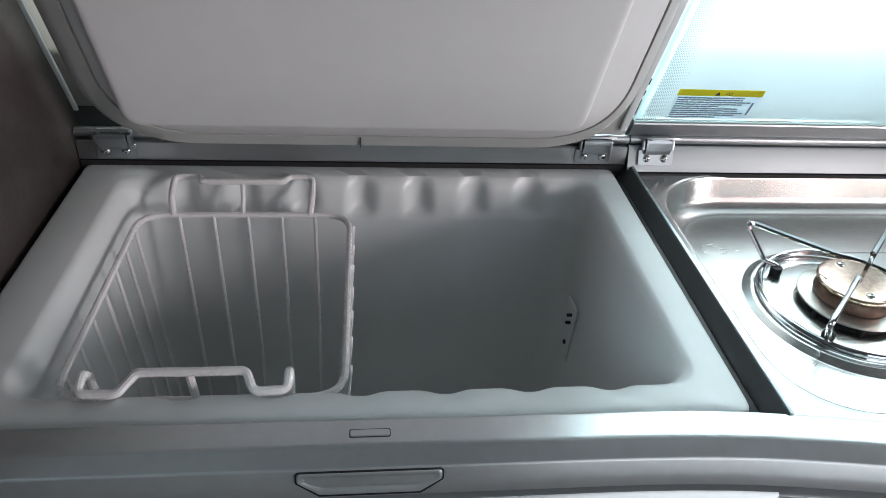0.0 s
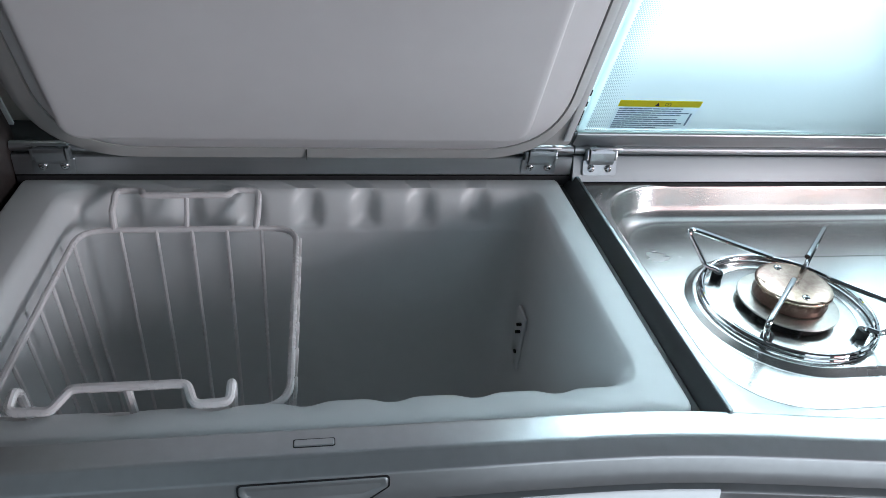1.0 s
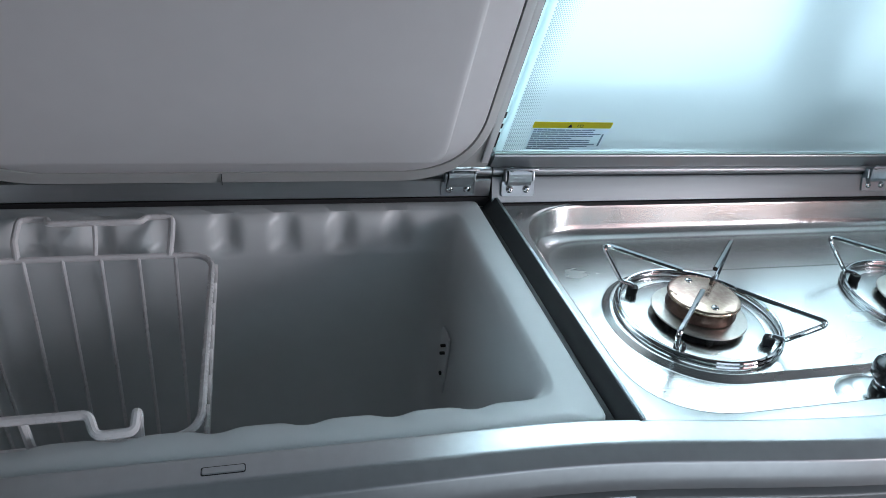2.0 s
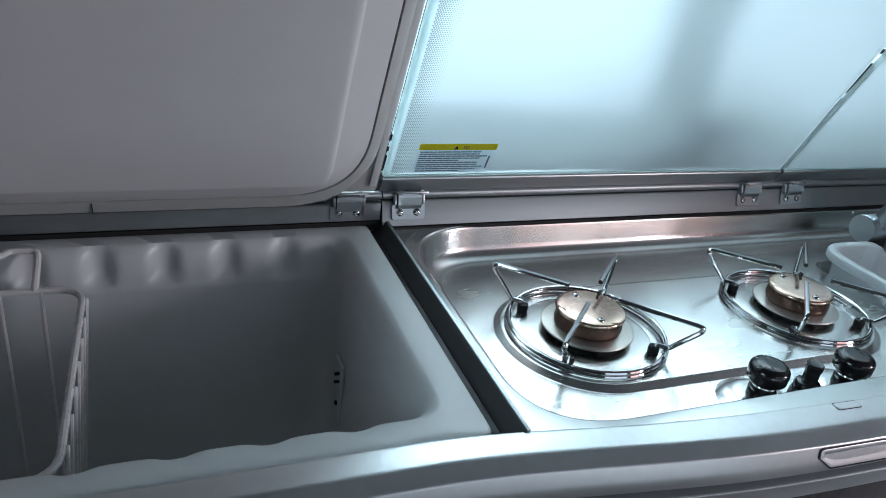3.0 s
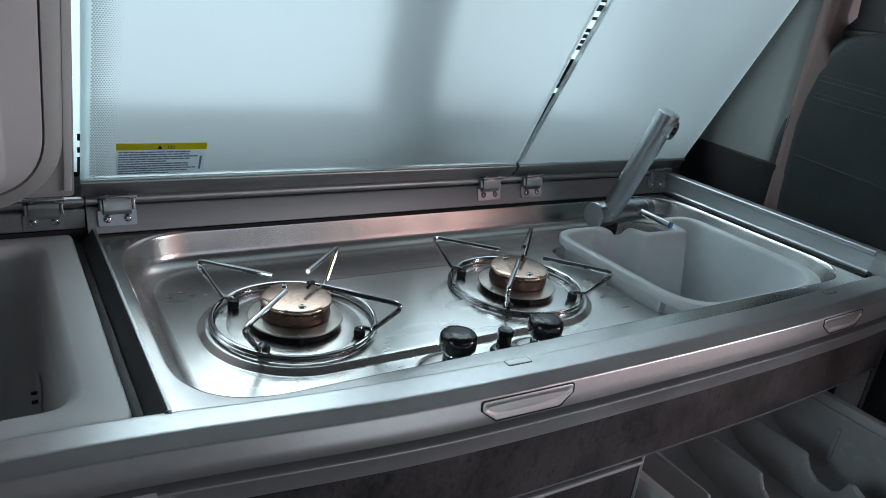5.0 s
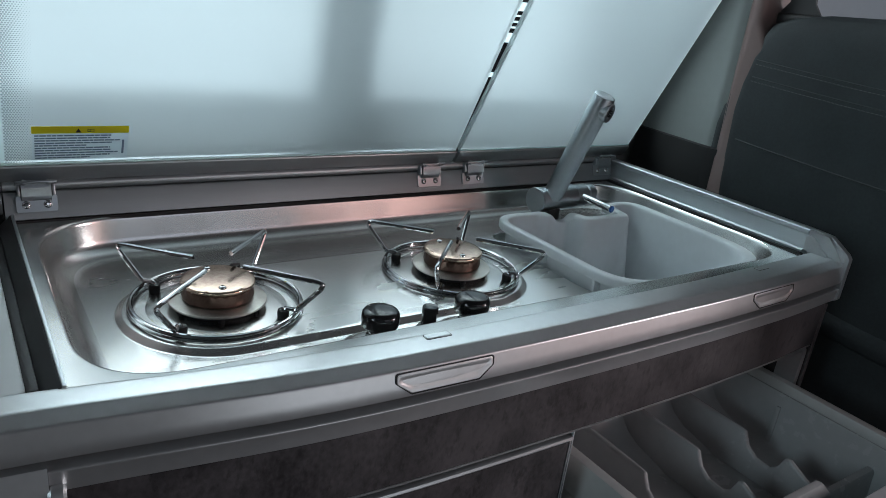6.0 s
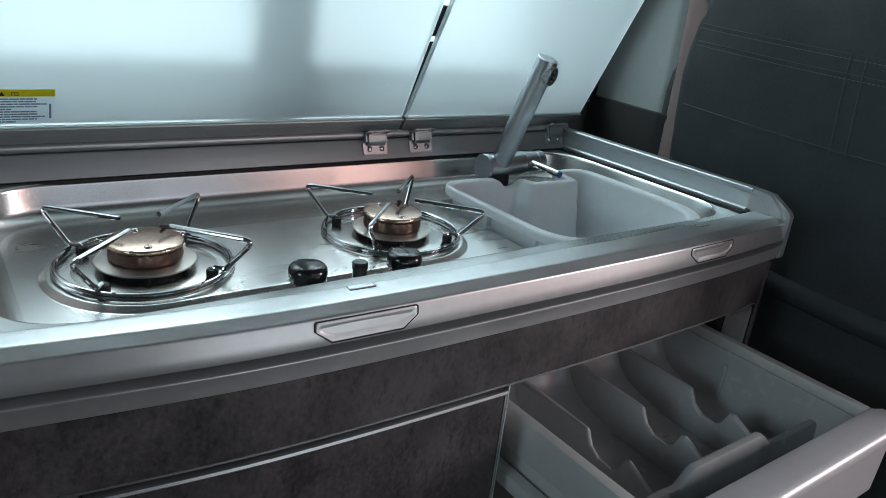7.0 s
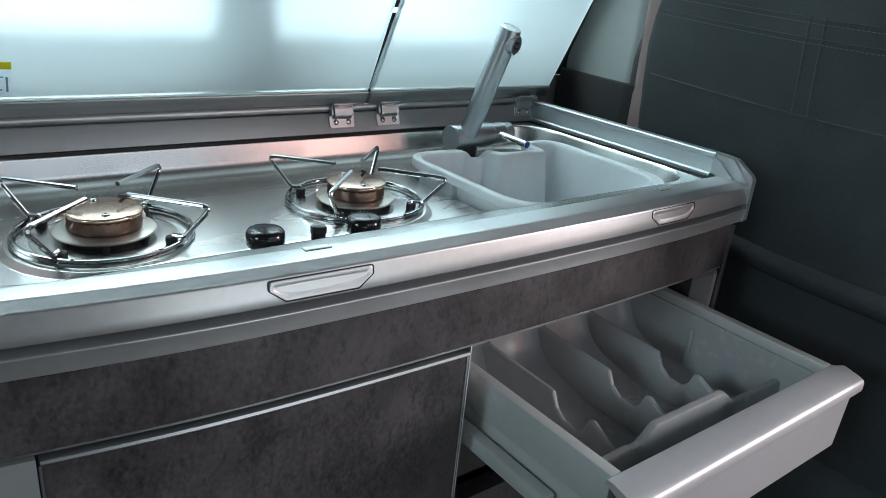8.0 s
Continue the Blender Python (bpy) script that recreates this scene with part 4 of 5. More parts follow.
def knob(x, y):
    z = 0.8890
    ob = part("knob", lathe([(0.0115, 0.011), (0.0155, 0.0118), (0.0168, 0.0135), (0.0173, 0.0210), (0.0168, 0.0246), (0.0150, 0.0270), (0.0115, 0.0281), (0.004, 0.0285)], 40, (x, y, z)), BLACK, hob, "gloss black control knob", 50)
    part("knob_stem", lathe([(0.0122, -0.0046), (0.0120, 0.0024), (0.0108, 0.0034), (0.0108, 0.0115)], 28, (x, y, z)), BLACK, ob)
    part("knob_ring", lathe([(0.0112, 0.0066), (0.0115, 0.0074), (0.0112, 0.0082)], 28, (x, y, z), False), CHROME, ob)
    part("knob_dome", lathe([(0.0360, -0.0136), (0.0315, -0.0096), (0.0290, -0.0082), (0.0250, -0.0060), (0.0215, -0.0050), (0.0180, -0.0046), (0.010, -0.0046)], 48, (x, y, z)), STEEL, ob, "pressed steel dome under the knob", 60)
    for a in (60, 75, 120):
        q = radians(a)
        part("knob_mark", moved(box(-0.0004, 0.0004, -0.0014, 0.0014, 0, 0.0003), Matrix.Translation((x + 0.0130 * math.cos(q), y + 0.0130 * math.sin(q), z + 0.0277)) @ Matrix.Rotation(q - math.pi / 2, 4, "Z")), LABEL, ob)


knob(0.2400, -0.3170)
knob(0.3380, -0.3210)
ign = part("igniter_button", lathe([(0.0135, -0.0079), (0.0130, -0.001), (0.0118, 0.0012), (0.0118, 0.0070), (0.0100, 0.0098), (0.0068, 0.0106), (0.0066, 0.0225), (0.0075, 0.0232), (0.0075, 0.0285), (0.0066, 0.0296), (0.003, 0.0290)], 28, (0.2905, -0.3200, 0.8833)), BLACK, hob, "black igniter button")

# ---- pan supports ----
support = thing("pan_support", (*C1, FZ), "chromed wire pan support standing over a burner", "pan support", "pan supports")
RR = 0.0765


def ring_wire(z, r):
    return tube([(C1[0] + r * math.cos(a * math.pi / 40), C1[1] + r * math.sin(a * math.pi / 40), z) for a in range(80)], 0.0021, 10, True)


part("ring", ring_wire(FZ + 0.0062, RR), CHROME, support)
part("ring", ring_wire(FZ + 0.0030, RR + 0.0012), CHROME, support)
for k in range(4):
    q = radians(45 + 90 * k)
    u = Vector((math.cos(q), math.sin(q), 0))
    s = Vector((-u.y, u.x, 0))
    o = Vector((*C1, FZ))
    path = [o + u * 0.0655 + Vector((0, 0, 0.006)), o + u * 0.0665 + Vector((0, 0, 0.0105)), o + u * 0.0780 + s * 0.001 + Vector((0, 0, 0.0105)), o + u * 0.1065 + Vector((0, 0, 0.0430)), o + u * 0.0250 + Vector((0, 0, 0.0440))]
    part("arm", tube(rounded(path, [0, 0.003, 0.006, 0.005, 0], 6, False), 0.0024, 10), CHROME, support)
    part("foot", lathe([(0.0040, 0.0), (0.0052, 0.0004), (0.0056, 0.0060), (0.0050, 0.0090), (0.003, 0.0094)], 16, tuple(o + u * 0.0655)), RUBBER, support, "black rubber foot")
copy_thing(support, Matrix.Translation((*C2, FZ)))

# ---- sink and tap ----
sink = thing("sink_tub", (0.69, -0.22, 0.80), "grey plastic sink tub hung in the steel hob plate", "sink")


RZ = 0.9035


def tub_outline(d, z):
    pts = [(0.536 + d, -0.344 + d), (0.8255 - d, -0.344 + d), (0.8255 - d, -0.084 - d), (0.757 + d, -0.084 - d), (0.747 + d, -0.1320 - d), (0.684 - d, -0.128 - d), (0.676 - d, -0.100 - d), (0.640 - d, -0.0985 - d), (0.625 - d, -0.090 - d), (0.536 + d, -0.088 - d)]
    rad = [0.060, 0.085, 0.060, 0.012, 0.012, 0.012, 0.010, 0.006, 0.006, 0.050]
    dip = lambda p: 0.012 * math.exp(-((p.x - 0.655) / 0.017) ** 4) if p.y > -0.118 and z > RZ - 0.03 else 0.0
    arcs = rounded(pts, rad, 8)
    out = []
    for k, p in enumerate(arcs):
        out.append(p)
        if k % 9 == 8:
            q = arcs[(k + 1) % len(arcs)]
            out += [p.lerp(q, s / 8) for s in range(1, 8)]
    return [(p.x, p.y, z - dip(p)) for p in out]


part("tub", loft([tub_outline(0.0015, RZ - 0.012), tub_outline(0.0, RZ - 0.010), tub_outline(0.0, RZ - 0.002), tub_outline(0.0012, RZ - 0.0003), tub_outline(0.0030, RZ), tub_outline(0.0085, RZ), tub_outline(0.0105, RZ - 0.0006), tub_outline(0.0120, RZ - 0.0025), tub_outline(0.0130, RZ - 0.007), tub_outline(0.0180, RZ - 0.060), tub_outline(0.0230, RZ - 0.112), tub_outline(0.0265, RZ - 0.121), tub_outline(0.034, RZ - 0.125)], True, False, True), TUB, sink, "", 50)
part("outer_wall", loft([tub_outline(0.0085, RZ - 0.006), tub_outline(0.0160, RZ - 0.080)], True, False, False), TUB, sink)
part("drain_strainer", lathe([(0.024, 0.0), (0.022, 0.0015), (0.015, 0.0005), (0.004, 0.0005)], 32, (0.70, -0.245, RZ - 0.1252)), CHROME_SATIN, sink, "steel drain strainer")
for x, y in ((0.536, -0.20), (0.536, -0.29)):
    part("rim_rib", box(x + 0.002, x + 0.012, y - 0.002, y + 0.002, HZ + 0.002, RZ - 0.004, 0.0006), TUB, sink)

tap = thing("tap", (0.66, -0.065, 0.90), "folding satin chrome tap beside the sink", "tap")
part("tap_body", rod((0.629, -0.0765, 0.9150), (0.700, -0.0745, 0.9160), 0.0182, 36, 0.0015), CHROME_SATIN, tap)
part("tap_collar", rod((0.7005, -0.0745, 0.9160), (0.7250, -0.0740, 0.9163), 0.0168, 36, 0.0012), CHROME_SATIN, tap)
part("tap_collar", rod((0.7254, -0.0740, 0.9163), (0.7420, -0.0735, 0.9165), 0.0158, 36, 0.002), CHROME_SATIN, tap)
part("tap_end", rod((0.6263, -0.0767, 0.9150), (0.6288, -0.0765, 0.9150), 0.0186, 36, 0.0008), CHROME_SATIN, tap)
part("tap_foot", lathe([(0.0150, -0.02), (0.0150, 0.012)], 28, (0.66, -0.0755, 0.9)), RUBBER, tap)
A, B = Vector((0.6520, -0.0840, 0.9220)), Vector((0.6645, -0.1360, 1.0765))
spout_m = aligned(A, B)


def spout():
    h = (B - A).length
    loops = []
    for z, sx, sy in ((0, 0.0138, 0.0140), (0.02, 0.0138, 0.0144), (h - 0.03, 0.0150, 0.0150), (h - 0.003, 0.0150, 0.0150), (h - 0.0006, 0.0147, 0.0147), (h, 0.0136, 0.0138)):
        loops.append([(sx * math.cos(2 * math.pi * k / 28), sy * math.sin(2 * math.pi * k / 28), z) for k in range(28)])
    return moved(loft(loops, True, True, True), spout_m)


sp = part("spout", spout(), CHROME_SATIN, tap)
fw = Vector((0.33, -0.92, -0.20)).normalized()
hd = B + (A - B).normalized() * 0.020
part("spray_head", moved(lathe([(0.0132, 0.004), (0.0132, 0.0170), (0.0122, 0.0184), (0.0084, 0.0184), (0.0078, 0.0166)], 28), aligned(hd, hd + fw)), CHROME_SATIN, sp, "round spray head")
for k in range(8):
    q = 2 * math.pi * k / 8
    part("nozzle", moved(lathe([(0.0009, 0.0162), (0.0009, 0.0190)], 8, (0.0042 * math.cos(q), 0.0042 * math.sin(q), 0)), aligned(hd, hd + fw)), INK, sp)
part("hook", moved(box(-0.006, 0.006, -0.004, 0.004, 0.007, 0.013, 0.002), aligned(B + (A - B).normalized() * 0.040, B + (A - B).normalized() * 0.040 + fw)), CHROME_SATIN, sp)
lev = part("lever", rod((0.7110, -0.0860, 0.9190), (0.7213, -0.1360, 0.9140), 0.0046, 14, 0.0006), CHROME, tap, "thin chrome lever")
part("lever_tip", rod((0.7214, -0.1362, 0.9139), (0.7220, -0.1390, 0.9136), 0.0050, 14, 0.0006), BLUE, lev, "blue lever tip")

# ---- wire basket ----
basket = thing("wire_basket", (-0.41, -0.17, 0.62), "white coated wire basket hooked into the cool box", "basket")
BZ = 0.893
rim = [(p.x, p.y, BZ) for p in rounded([(-0.507, -0.3000), (-0.3105, -0.3000), (-0.3105, -0.0605), (-0.507, -0.0605)], 0.026, 8)]
part("rim", tube(rim, 0.0029, 10, True), WIRE_WHITE, basket)
low = [(p.x, p.y, 0.64) for p in rounded([(-0.490, -0.275), (-0.330, -0.275), (-0.330, -0.078), (-0.490, -0.078)], 0.02, 8)]
part("lower_ring", tube(low, 0.0022, 8, True), WIRE_WHITE, basket)
for k in range(5):
    xa = -0.4717 + 0.0319 * k
    xb = -0.4660 + 0.0302 * k
    part("wire", tube(rounded([(xa, -0.0620, BZ), (xb, -0.078, 0.64), (xb, -0.275, 0.64), (xa, -0.2985, BZ)], 0.006, 5, False), 0.0018, 8), WIRE_WHITE, basket)
for k in range(7):
    ya = -0.085 - 0.0315 * k
    yb = -0.092 - 0.0275 * k
    part("wire", tube([(-0.5060, ya, BZ), (-0.490, yb, 0.64)], 0.0018, 8), WIRE_WHITE, basket)
    part("wire", tube(rounded([(-0.3072, ya + 0.004, BZ + 0.0006), (-0.3072, ya, BZ - 0.003), (-0.330, yb, 0.64)], 0.004, 4, False), 0.0018, 8), WIRE_WHITE, basket)


def hanger(y0, s):
    """A hooked handle on the long side; s points outwards."""
    yo = y0 + s * 0.0315
    z1 = PZ + 0.0030
    pts = [(-0.4765, y0, BZ), (-0.4790, y0 + s * 0.010, BZ + 0.014), (-0.4785, yo, z1), (-0.4790 + 0.024, yo + s * 0.001, z1), (-0.4520, yo - s * 0.012, z1 + 0.0015), (-0.3745, yo - s * 0.012, z1 + 0.0015), (-0.3700, yo + s * 0.001, z1), (-0.3470, yo, z1), (-0.3470, y0 + s * 0.010, BZ + 0.014), (-0.3490, y0, BZ)]
    part("handle", tube(rounded(pts, [0, 0.004, 0.007, 0.007, 0.006, 0.006, 0.007, 0.007, 0.004, 0], 6, False), 0.0031, 10), WIRE_WHITE, basket)
    part("handle_stay", tube([(-0.4125, y0, BZ), (-0.4125, y0 + s * 0.010, BZ + 0.012), (-0.4130, yo - s * 0.012, z1 + 0.0010)], 0.0022, 8), WIRE_WHITE, basket)


hanger(-0.0610, 1)
front_hook = [(-0.4760, -0.2985, BZ), (-0.4775, -0.2990, 0.9170), (-0.4785, -0.3040, 0.9225), (-0.4790, -0.3165, 0.9178), (-0.4545, -0.3175, 0.9178), (-0.4440, -0.3050, 0.9245), (-0.3740, -0.3050, 0.9245), (-0.3690, -0.3175, 0.9178), (-0.3470, -0.3165, 0.9178), (-0.3465, -0.3040, 0.9225), (-0.3470, -0.2990, 0.9170), (-0.3480, -0.2985, BZ)]
part("handle", tube(rounded(front_hook, [0, 0.003, 0.004, 0.005, 0.007, 0.006, 0.006, 0.007, 0.005, 0.004, 0.003, 0], 6, False), 0.0031, 10), WIRE_WHITE, basket)
part("handle_stay", tube([(-0.4115, -0.2990, BZ), (-0.4115, -0.3040, 0.9230)], 0.0030, 8), WIRE_WHITE, basket)

# ---- cutlery drawer ----
DZ = 0.7470
DX0, DX1 = 0.4450, 0.8400


def drawer_front():
    def prof(x):
        return [(-0.5760, DZ - 0.004), (-0.5765, DZ - 0.001), (-0.5775, DZ), (-0.5850, DZ + 0.0005), (-0.6030, DZ - 0.0035), (-0.6085, DZ - 0.0052), (-0.6112, DZ - 0.0070), (-0.6125, DZ - 0.0098), (-0.6128, DZ - 0.0190), (-0.6120, DZ - 0.0212), (-0.6095, DZ - 0.0225), (-0.6075, DZ - 0.0232), (-0.6070, DZ - 0.0260), (-0.6055, 0.652), (-0.6048, 0.649), (-0.6030, 0.648), (-0.5900, 0.648), (-0.5900, DZ - 0.010)]
    return sweep([0.4380, 0.4392, 0.60, 0.8380, 0.8392], prof)


drawer = part("drawer", drawer_front(), DRAWER_FRONT, cabinet, "open drawer with a silver rolled grip edge", 40)
part("grip_end", sweep([0.8393, 0.8505, 0.8514], lambda x: [(-0.5790 - (x - 0.839) * 0.5, DZ - 0.0002), (-0.5870, DZ + 0.0001), (-0.6030, DZ - 0.0036), (-0.6085, DZ - 0.0053), (-0.6111, DZ - 0.0071), (-0.6124, DZ - 0.0099), (-0.6127, DZ - 0.0189), (-0.6119, DZ - 0.0211), (-0.6095, DZ - 0.0223), (-0.5790 - (x - 0.839) * 0.5, DZ - 0.0180)]), DRAWER_FRONT, drawer)
for x0, x1 in ((DX0, DX0 + 0.0130), (DX1 - 0.0130, DX1)):
    part("drawer_side", join(box(x0, x1, -0.5765, -0.12, DZ - 0.044, DZ, 0.001), box(x0 + 0.003, x1 - 0.003, -0.575, -0.12, DZ - 0.094, DZ - 0.044, 0.0008)), DRAWER, drawer, "grey metal drawer side")
part("drawer_runner", box(0.4300, 0.4440, -0.52, -0.05, DZ - 0.078, DZ - 0.060, 0.001), DRAWER, drawer)
part("drawer_bottom", box(0.450, 0.836, -0.580, -0.12, 0.649, 0.652), DRAWER, drawer)
part("drawer_back", box(0.450, 0.836, -0.125, -0.12, 0.652, DZ - 0.005), DRAWER, drawer)

tray = thing("cutlery_tray", (0.655, -0.35, 0.65), "translucent grey plastic cutlery tray with four bays", "cutlery tray")
TX0, TX1, TY0, TY1, TZ = 0.4590, 0.8260, -0.5740, -0.2700, 0.7340


def tray_shell():
    o = lambda d, z: [(x, y, z) for x, y in oblong(TX0 + d, TX1 - d, TY0 + d, TY1 - d * (1 if d < 0.005 else 2.2), 0.012, 6)]
    return loft([o(0, TZ - 0.003), o(0, TZ), o(0.003, TZ), o(0.004, TZ - 0.002), o(0.009, 0.662), o(0.012, 0.656), o(0.018, 0.654)], True, False, True)


part("shell", tray_shell(), TRAY, tray, "", 50)


def tray_divider(xc):
    top = [(-0.2740, 0.7150), (-0.3000, 0.7110), (-0.4050, 0.7105), (-0.4145, 0.7100), (-0.4175, 0.7030), (-0.4230, 0.6930), (-0.4360, 0.6840), (-0.4560, 0.6830), (-0.4640, 0.6900), (-0.4700, 0.7060), (-0.4760, 0.7080), (-0.5000, 0.6960), (-0.5200, 0.6880)]
    pts = [Vector(p) for p in rounded(top, 0.004, 4, False)]
    loops = []
    for p in pts:
        h = p.y
        w = 0.0030 * min(1.0, max(0.0, (p.x + 0.415) / 0.11))
        side = [(0.0060 + w, 0.6545), (0.0036 + w, h - 0.005), (0.0031 + w, h - 0.0022), (0.0018 + w, h - 0.0006)]
        loops.append([(xc - a, p.x, z) for a, z in side] + [(xc, p.x, h)] + [(xc + a, p.x, z) for a, z in reversed(side)])
    return loft(loops, True, True, True)


for xc in (0.5440, 0.6395, 0.7345):
    part("divider", tray_divider(xc), TRAY, tray, "", 45)


def cross_wall():
    top = [(TX0 + 0.006, 0.7120), (0.5330, 0.7140), (0.5380, 0.7120), (0.5440, 0.7125), (0.5500, 0.7130), (0.5680, 0.7290), (0.5720, 0.7300), (0.6900, 0.7300), (0.6960, 0.7270), (0.7200, 0.7080), (0.7300, 0.7070), (0.8060, 0.7060), (TX1 - 0.006, 0.7060)]
    pts = rounded(top, 0.004, 4, False)
    loops = []
    for p in pts:
        h = p.y
        loops.append([(p.x, -0.5200, 0.6545), (p.x, -0.5240, h - 0.0035), (p.x, -0.5255, h - 0.0008), (p.x, -0.5290, h), (p.x, -0.5330, h - 0.0008), (p.x, -0.5350, h - 0.0040), (p.x, -0.5390, 0.6545)])
    return loft(loops, True, True, True)




def scoop(x0, x1):
    """The rounded rear end of a cutlery bay."""
    prof = [(-0.375, 0.6543), (-0.345, 0.6560), (-0.325, 0.6610), (-0.308, 0.6700), (-0.295, 0.6830), (-0.286, 0.6980), (-0.280, 0.7160), (-0.277, 0.7300)]
    loops = []
    for f in (0.0, 0.06, 0.15, 0.28, 0.5, 0.72, 0.85, 0.94, 1.0):
        lift = 0.016 * abs(2 * f - 1) ** 4
        loops.append([(x0 + (x1 - x0) * f, y - lift * 0.8, min(0.7305, z + (lift * 0.6 if z > 0.6545 else 0.0))) for y, z in prof])
    return loft(loops, False)


for xa, xb in ((TX0 + 0.005, 0.5410), (0.5470, 0.6365), (0.6425, 0.7315), (0.7375, TX1 - 0.005)):
    part("bay_end", scoop(xa, xb), TRAY, tray, "", 60)
part("cross_wall", cross_wall(), TRAY, tray, "", 45)
for x, y in ((TX0 + 0.006, -0.405), (TX1 - 0.010, -0.405)):
    part("side_rib", moved(box(-0.002, 0.002, -0.003, 0.003, 0.0, 0.055, 0.0015), Matrix.Translation((x + 0.002, y, 0.662))), TRAY, tray)

# ---- driver's seat behind the sink ----
seat = thing("driver_seat", (1.10, -0.45, 0.0), "driver's seat in dark grey fabric with stitched seams, seen from behind", "seat")
SX = 0.955


SEAT_ROWS = ((0.30, -0.135, -0.72, 0.02), (0.60, -0.130, -0.72, 0.004), (0.88, -0.124, -0.72, 0.0), (0.95, -0.118, -0.72, -0.002), (1.00, -0.112, -0.72, 0.0), (1.06, -0.108, -0.72, 0.0), (1.10, -0.109, -0.715, 0.001), (1.14, -0.113, -0.705, 0.003),
             (1.17, -0.122, -0.69, 0.006), (1.19, -0.138, -0.67, 0.010), (1.203, -0.168, -0.65, 0.016), (1.211, -0.215, -0.63, 0.026), (1.214, -0.27, -0.60, 0.045))


def seat_back():
    rows = []
    for z, y0, y1, dx in SEAT_ROWS:
        lp = rounded([(SX + dx + 0.030, y0), (SX + dx, y0 - 0.030), (SX + dx - 0.006, (y0 + y1) / 2), (SX + dx, y1 + 0.03), (SX + dx + 0.03, y1), (SX + dx + 0.15, y1), (SX + dx + 0.15, y0)], 0.025, 6)
        rows.append([(p.x, p.y, z) for p in lp])
    return loft(rows, True, True, True)


part("backrest", seat_back(), FABRIC, seat, "dark grey upholstered backrest", 60)


def seat_face(y, z):
    """The depth of the backrest's rear face."""
    dx = float(np.interp(z, (0.6, 0.88, 0.95, 1.0, 1.06, 1.10, 1.14, 1.17, 1.19), (0.004, 0.0, -0.002, 0.0, 0.0, 0.001, 0.003, 0.006, 0.010)))
    return SX + dx - 0.006 * min(1.0, max(0.0, (-0.16 - y) / 0.26)) if y > -0.42 else SX + dx - 0.006 * max(0.0, (y + 0.69) / 0.27)


def seam(y0, y1, z0, z1, r=0.0012):
    pts = [(y0 + (y1 - y0) * t / 16, z0 + (z1 - z0) * t / 16 - 0.006 * math.sin(math.pi * t / 16)) for t in range(17)]
    return tube([(seat_face(y, z) + 0.0002, y, z) for y, z in pts], r, 6)


part("piping", tube(rounded([(SX + dx + 0.0105, y0 - 0.0105, z) for z, y0, y1, dx in SEAT_ROWS[2:-4]], 0.02, 3, False), 0.0022, 8), FABRIC_EDGE, seat, "dark edge piping")
# horizontal seam, stitched double row and the upright welt
part("seam", seam(-0.152, -0.70, 1.016, 1.000, 0.0016), FABRIC_EDGE, seat, "dark seam line")
part("seam", seam(-0.152, -0.70, 1.112, 1.098, 0.0014), FABRIC_EDGE, seat)
part("seam", seam(-0.152, -0.70, 1.137, 1.122, 0.0014), FABRIC_EDGE, seat)
for y in (-0.394, -0.415):
    part("welt", tube([(seat_face(y, z) + 0.0002, y + 0.010 * (z - 1.0) / 0.12, z) for z in (1.000, 1.03, 1.06, 1.09, 1.128)], 0.0015, 6), FABRIC_EDGE, seat)


def stitches(y0, y1, z0, z1):
    bits = []
    n = int(abs(y1 - y0) / 0.0062)
    for k in range(n):
        t = k / n
        y, z = y0 + (y1 - y0) * t, z0 + (z1 - z0) * t
        z -= 0.006 * math.sin(math.pi * t)
        x = seat_face(y, z) - 0.0004
        bits.append(tube([(x, y, z), (x - 0.0004, y - 0.0018, z), (x, y - 0.0036, z - 0.0001)], 0.00055, 5))
    return join(*bits)


part("stitching", stitches(-0.152, -0.70, 1.106, 1.092), THREAD, seat, "grey double stitching")
part("stitching", stitches(-0.152, -0.70, 1.131, 1.116), THREAD, seat)
part("bolster", loft([[(p.x, p.y, z) for p in rounded([(0.985 + d, -0.088 - d), (0.968 + d, -0.108), (1.00, -0.17), (1.10, -0.17), (1.10, -0.088 - d)], 0.012, 5)] for z, d in ((0.5, 0.0), (1.03, 0.0), (1.06, 0.004), (1.078, 0.014), (1.086, 0.03))], True, True, True), FABRIC, seat, "dark side bolster", 60)
part("cushion", box(0.93, 1.45, -0.72, -0.15, 0.25, 0.55, 0.05, 4), FABRIC, seat)
part("seat_base", box(0.96, 1.42, -0.68, -0.17, 0.0, 0.25, 0.01), DARK_TRIM, seat)
fold = [(SX + 0.006 - 0.004 * math.sin(math.pi * t / 14), -0.150 - 0.56 * t / 14, 0.822 - 0.028 * t / 14 - 0.012 * math.sin(math.pi * t / 14)) for t in range(15)]
part("lower_fold", tube(fold, 0.0185, 14), FABRIC, seat, "soft padded fold", 60)

# ---- seat belt and what shows beyond the cab window ----
belt = thing("seat_belt", (1.05, -0.16, 1.1), "black seat belt hanging beside the door pillar", "seat belt")
part("strap", loft([[(1.000, y0, z), (1.000, y1, z), (1.004, y1, z), (1.004, y0, z)] for z, y0, y1 in ((0.95, -0.160, -0.205), (1.185, -0.150, -0.200), (1.210, -0.142, -0.205), (1.224, -0.154, -0.194), (1.27, -0.150, -0.188), (1.55, -0.140, -0.178))], True, True, True), RUBBER, belt)
part("belt_guide", box(0.994, 1.010, -0.216, -0.131, 1.190, 1.209, 0.006, 3), RUBBER, belt, "black belt guide")

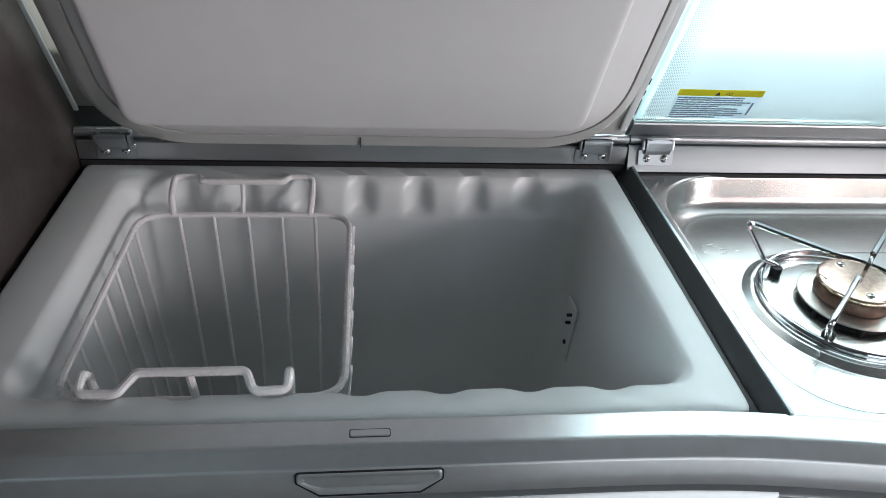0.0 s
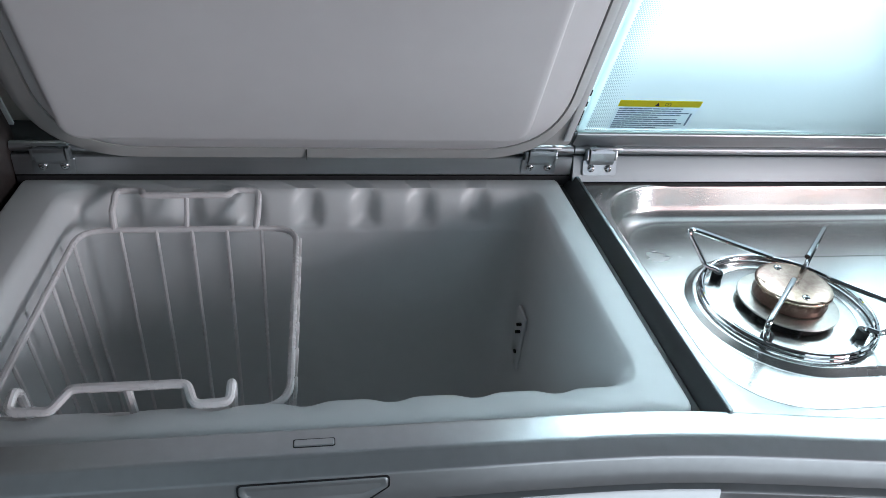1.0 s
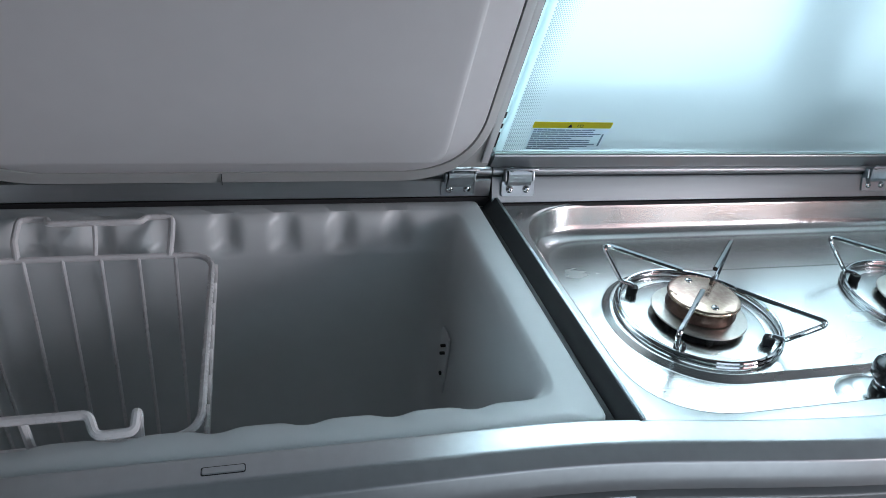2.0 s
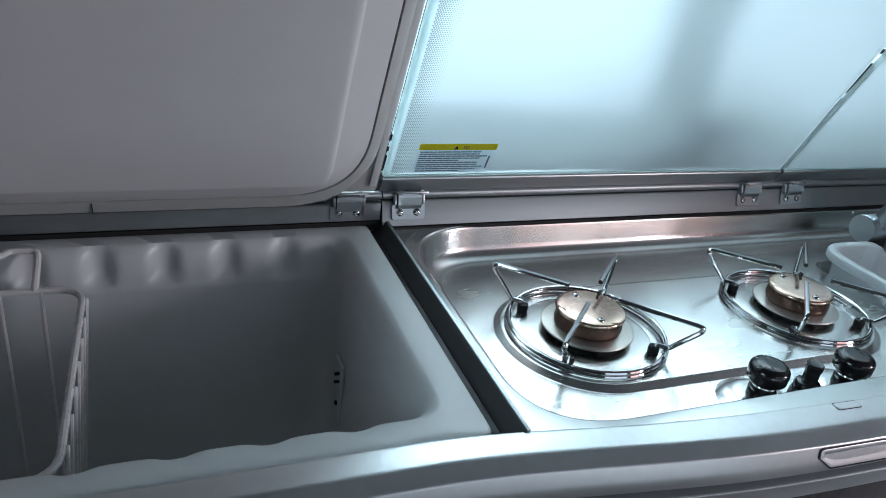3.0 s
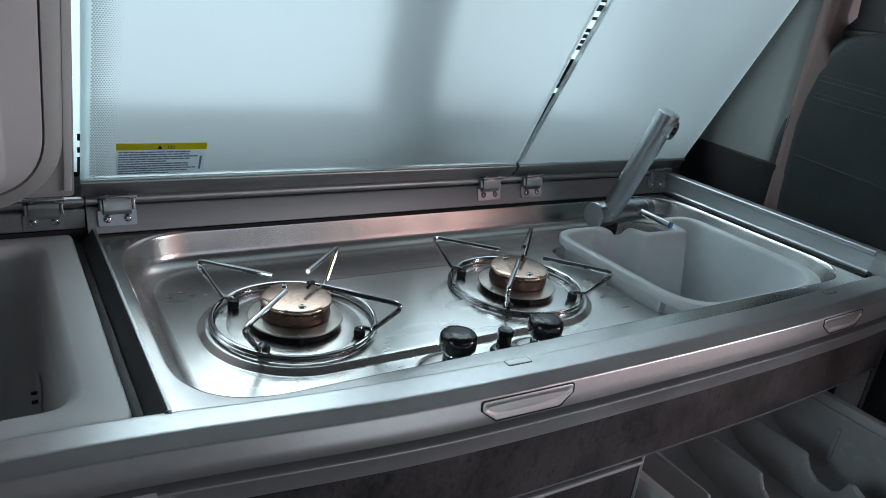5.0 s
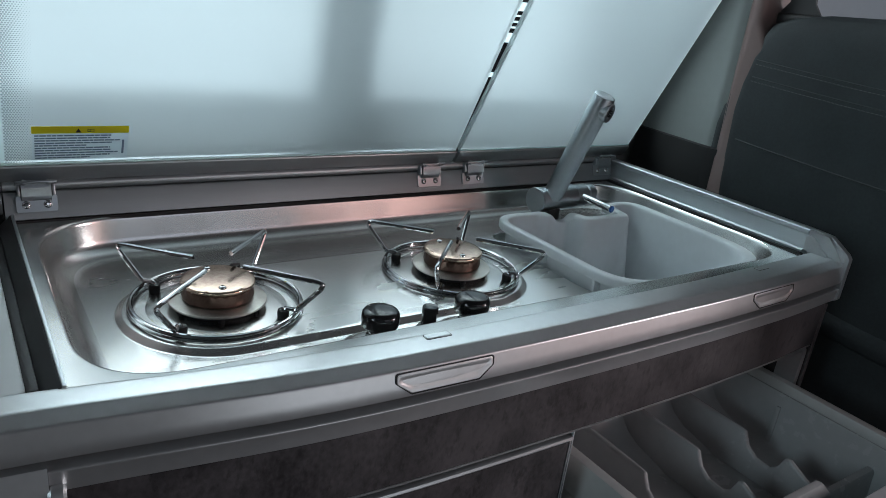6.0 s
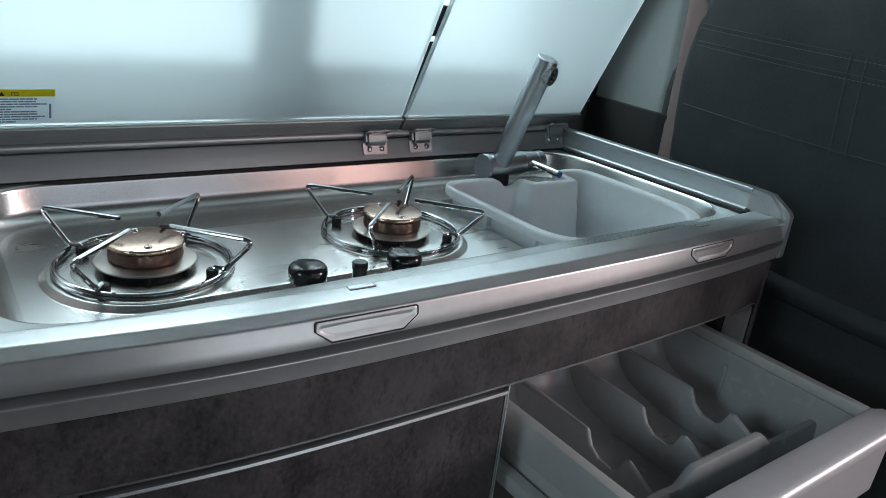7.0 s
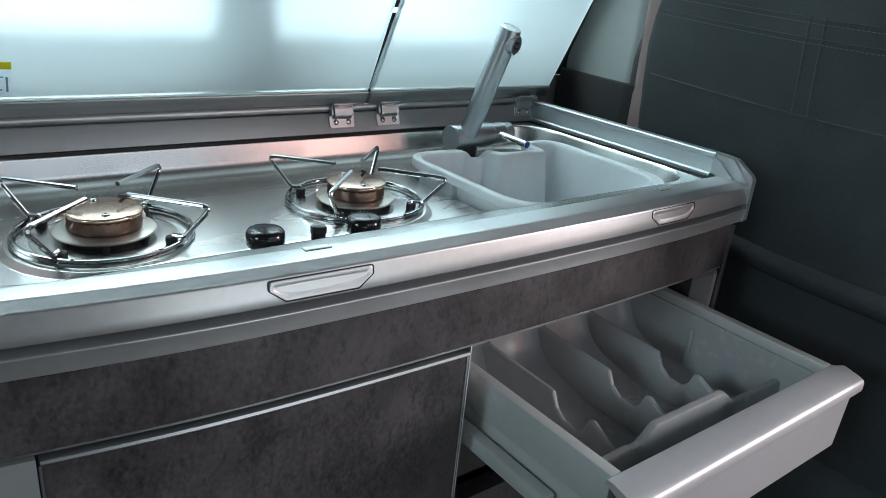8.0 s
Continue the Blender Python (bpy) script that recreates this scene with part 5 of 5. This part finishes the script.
parked = thing("parked_van", (7.4, 3.6, -0.42), "white van parked outside beside a hedge", "van")


def van_body():
    out = [(-1.0, 0.35), (-1.0, 1.25), (-0.93, 2.30), (-0.80, 2.42), (0.80, 2.42), (0.93, 2.30), (1.0, 1.25), (1.0, 0.35)]
    loops = []
    for x, k in ((-2.4, 0.93), (-2.35, 0.98), (-2.2, 1.0), (2.0, 1.0), (2.3, 0.97), (2.45, 0.90)):
        loops.append([(7.4 + x, 3.6 + p.x * k, -0.42 + (p.y - 1.1) * (1 if k > 0.95 else 0.96) + 1.1) for p in rounded(out, 0.08, 4)])
    return loft(loops, True, True, True)


part("body", van_body(), PAINT_WHITE, parked)
part("rear_window", box(4.975, 5.0, 2.85, 4.35, 0.85, 1.35, 0.01), BLACK, parked, "dark rear window")
for y in (2.72, 4.40):
    part("tail_lamp", box(4.97, 5.02, y, y + 0.10, 0.65, 1.05, 0.01), RUBBER, parked)
for x in (5.9, 8.9):
    for y in (2.62, 4.38):
        part("wheel", moved(lathe([(0.20, -0.1), (0.32, -0.1), (0.33, 0.0), (0.32, 0.1), (0.20, 0.1)], 28), Matrix.Translation((x, y, -0.09)) @ FACE), RUBBER, parked)


def hedge_leaves():
    rnd = random.Random(7)
    v, f = [], []
    for _ in range(9000):
        x, y = rnd.uniform(6.0, 16.0), rnd.uniform(6.2, 7.6)
        h = 1.9 + 0.45 * noise.noise(Vector((x * 0.9, y, 0))) + 0.25 * noise.noise(Vector((x * 3.1, y, 4)))
        z = -0.42 + h * rnd.random() ** 0.6
        a, s = rnd.uniform(0, 6.28), rnd.uniform(0.03, 0.07)
        t = rnd.uniform(-0.9, 0.9)
        d, e = Vector((math.cos(a), math.sin(a), t)) * s, Vector((-math.sin(a), math.cos(a), 0.5)) * s * 0.5
        k, c = len(v), Vector((x, y, z))
        v += [tuple(c - d), tuple(c + e), tuple(c + d), tuple(c - e)]
        f.append((k, k + 1, k + 2, k + 3))
    return v, f


part("hedge", hedge_leaves(), LEAF, None, "dry green brown hedge at the edge of the car park", 35, "stuff", "hedge")
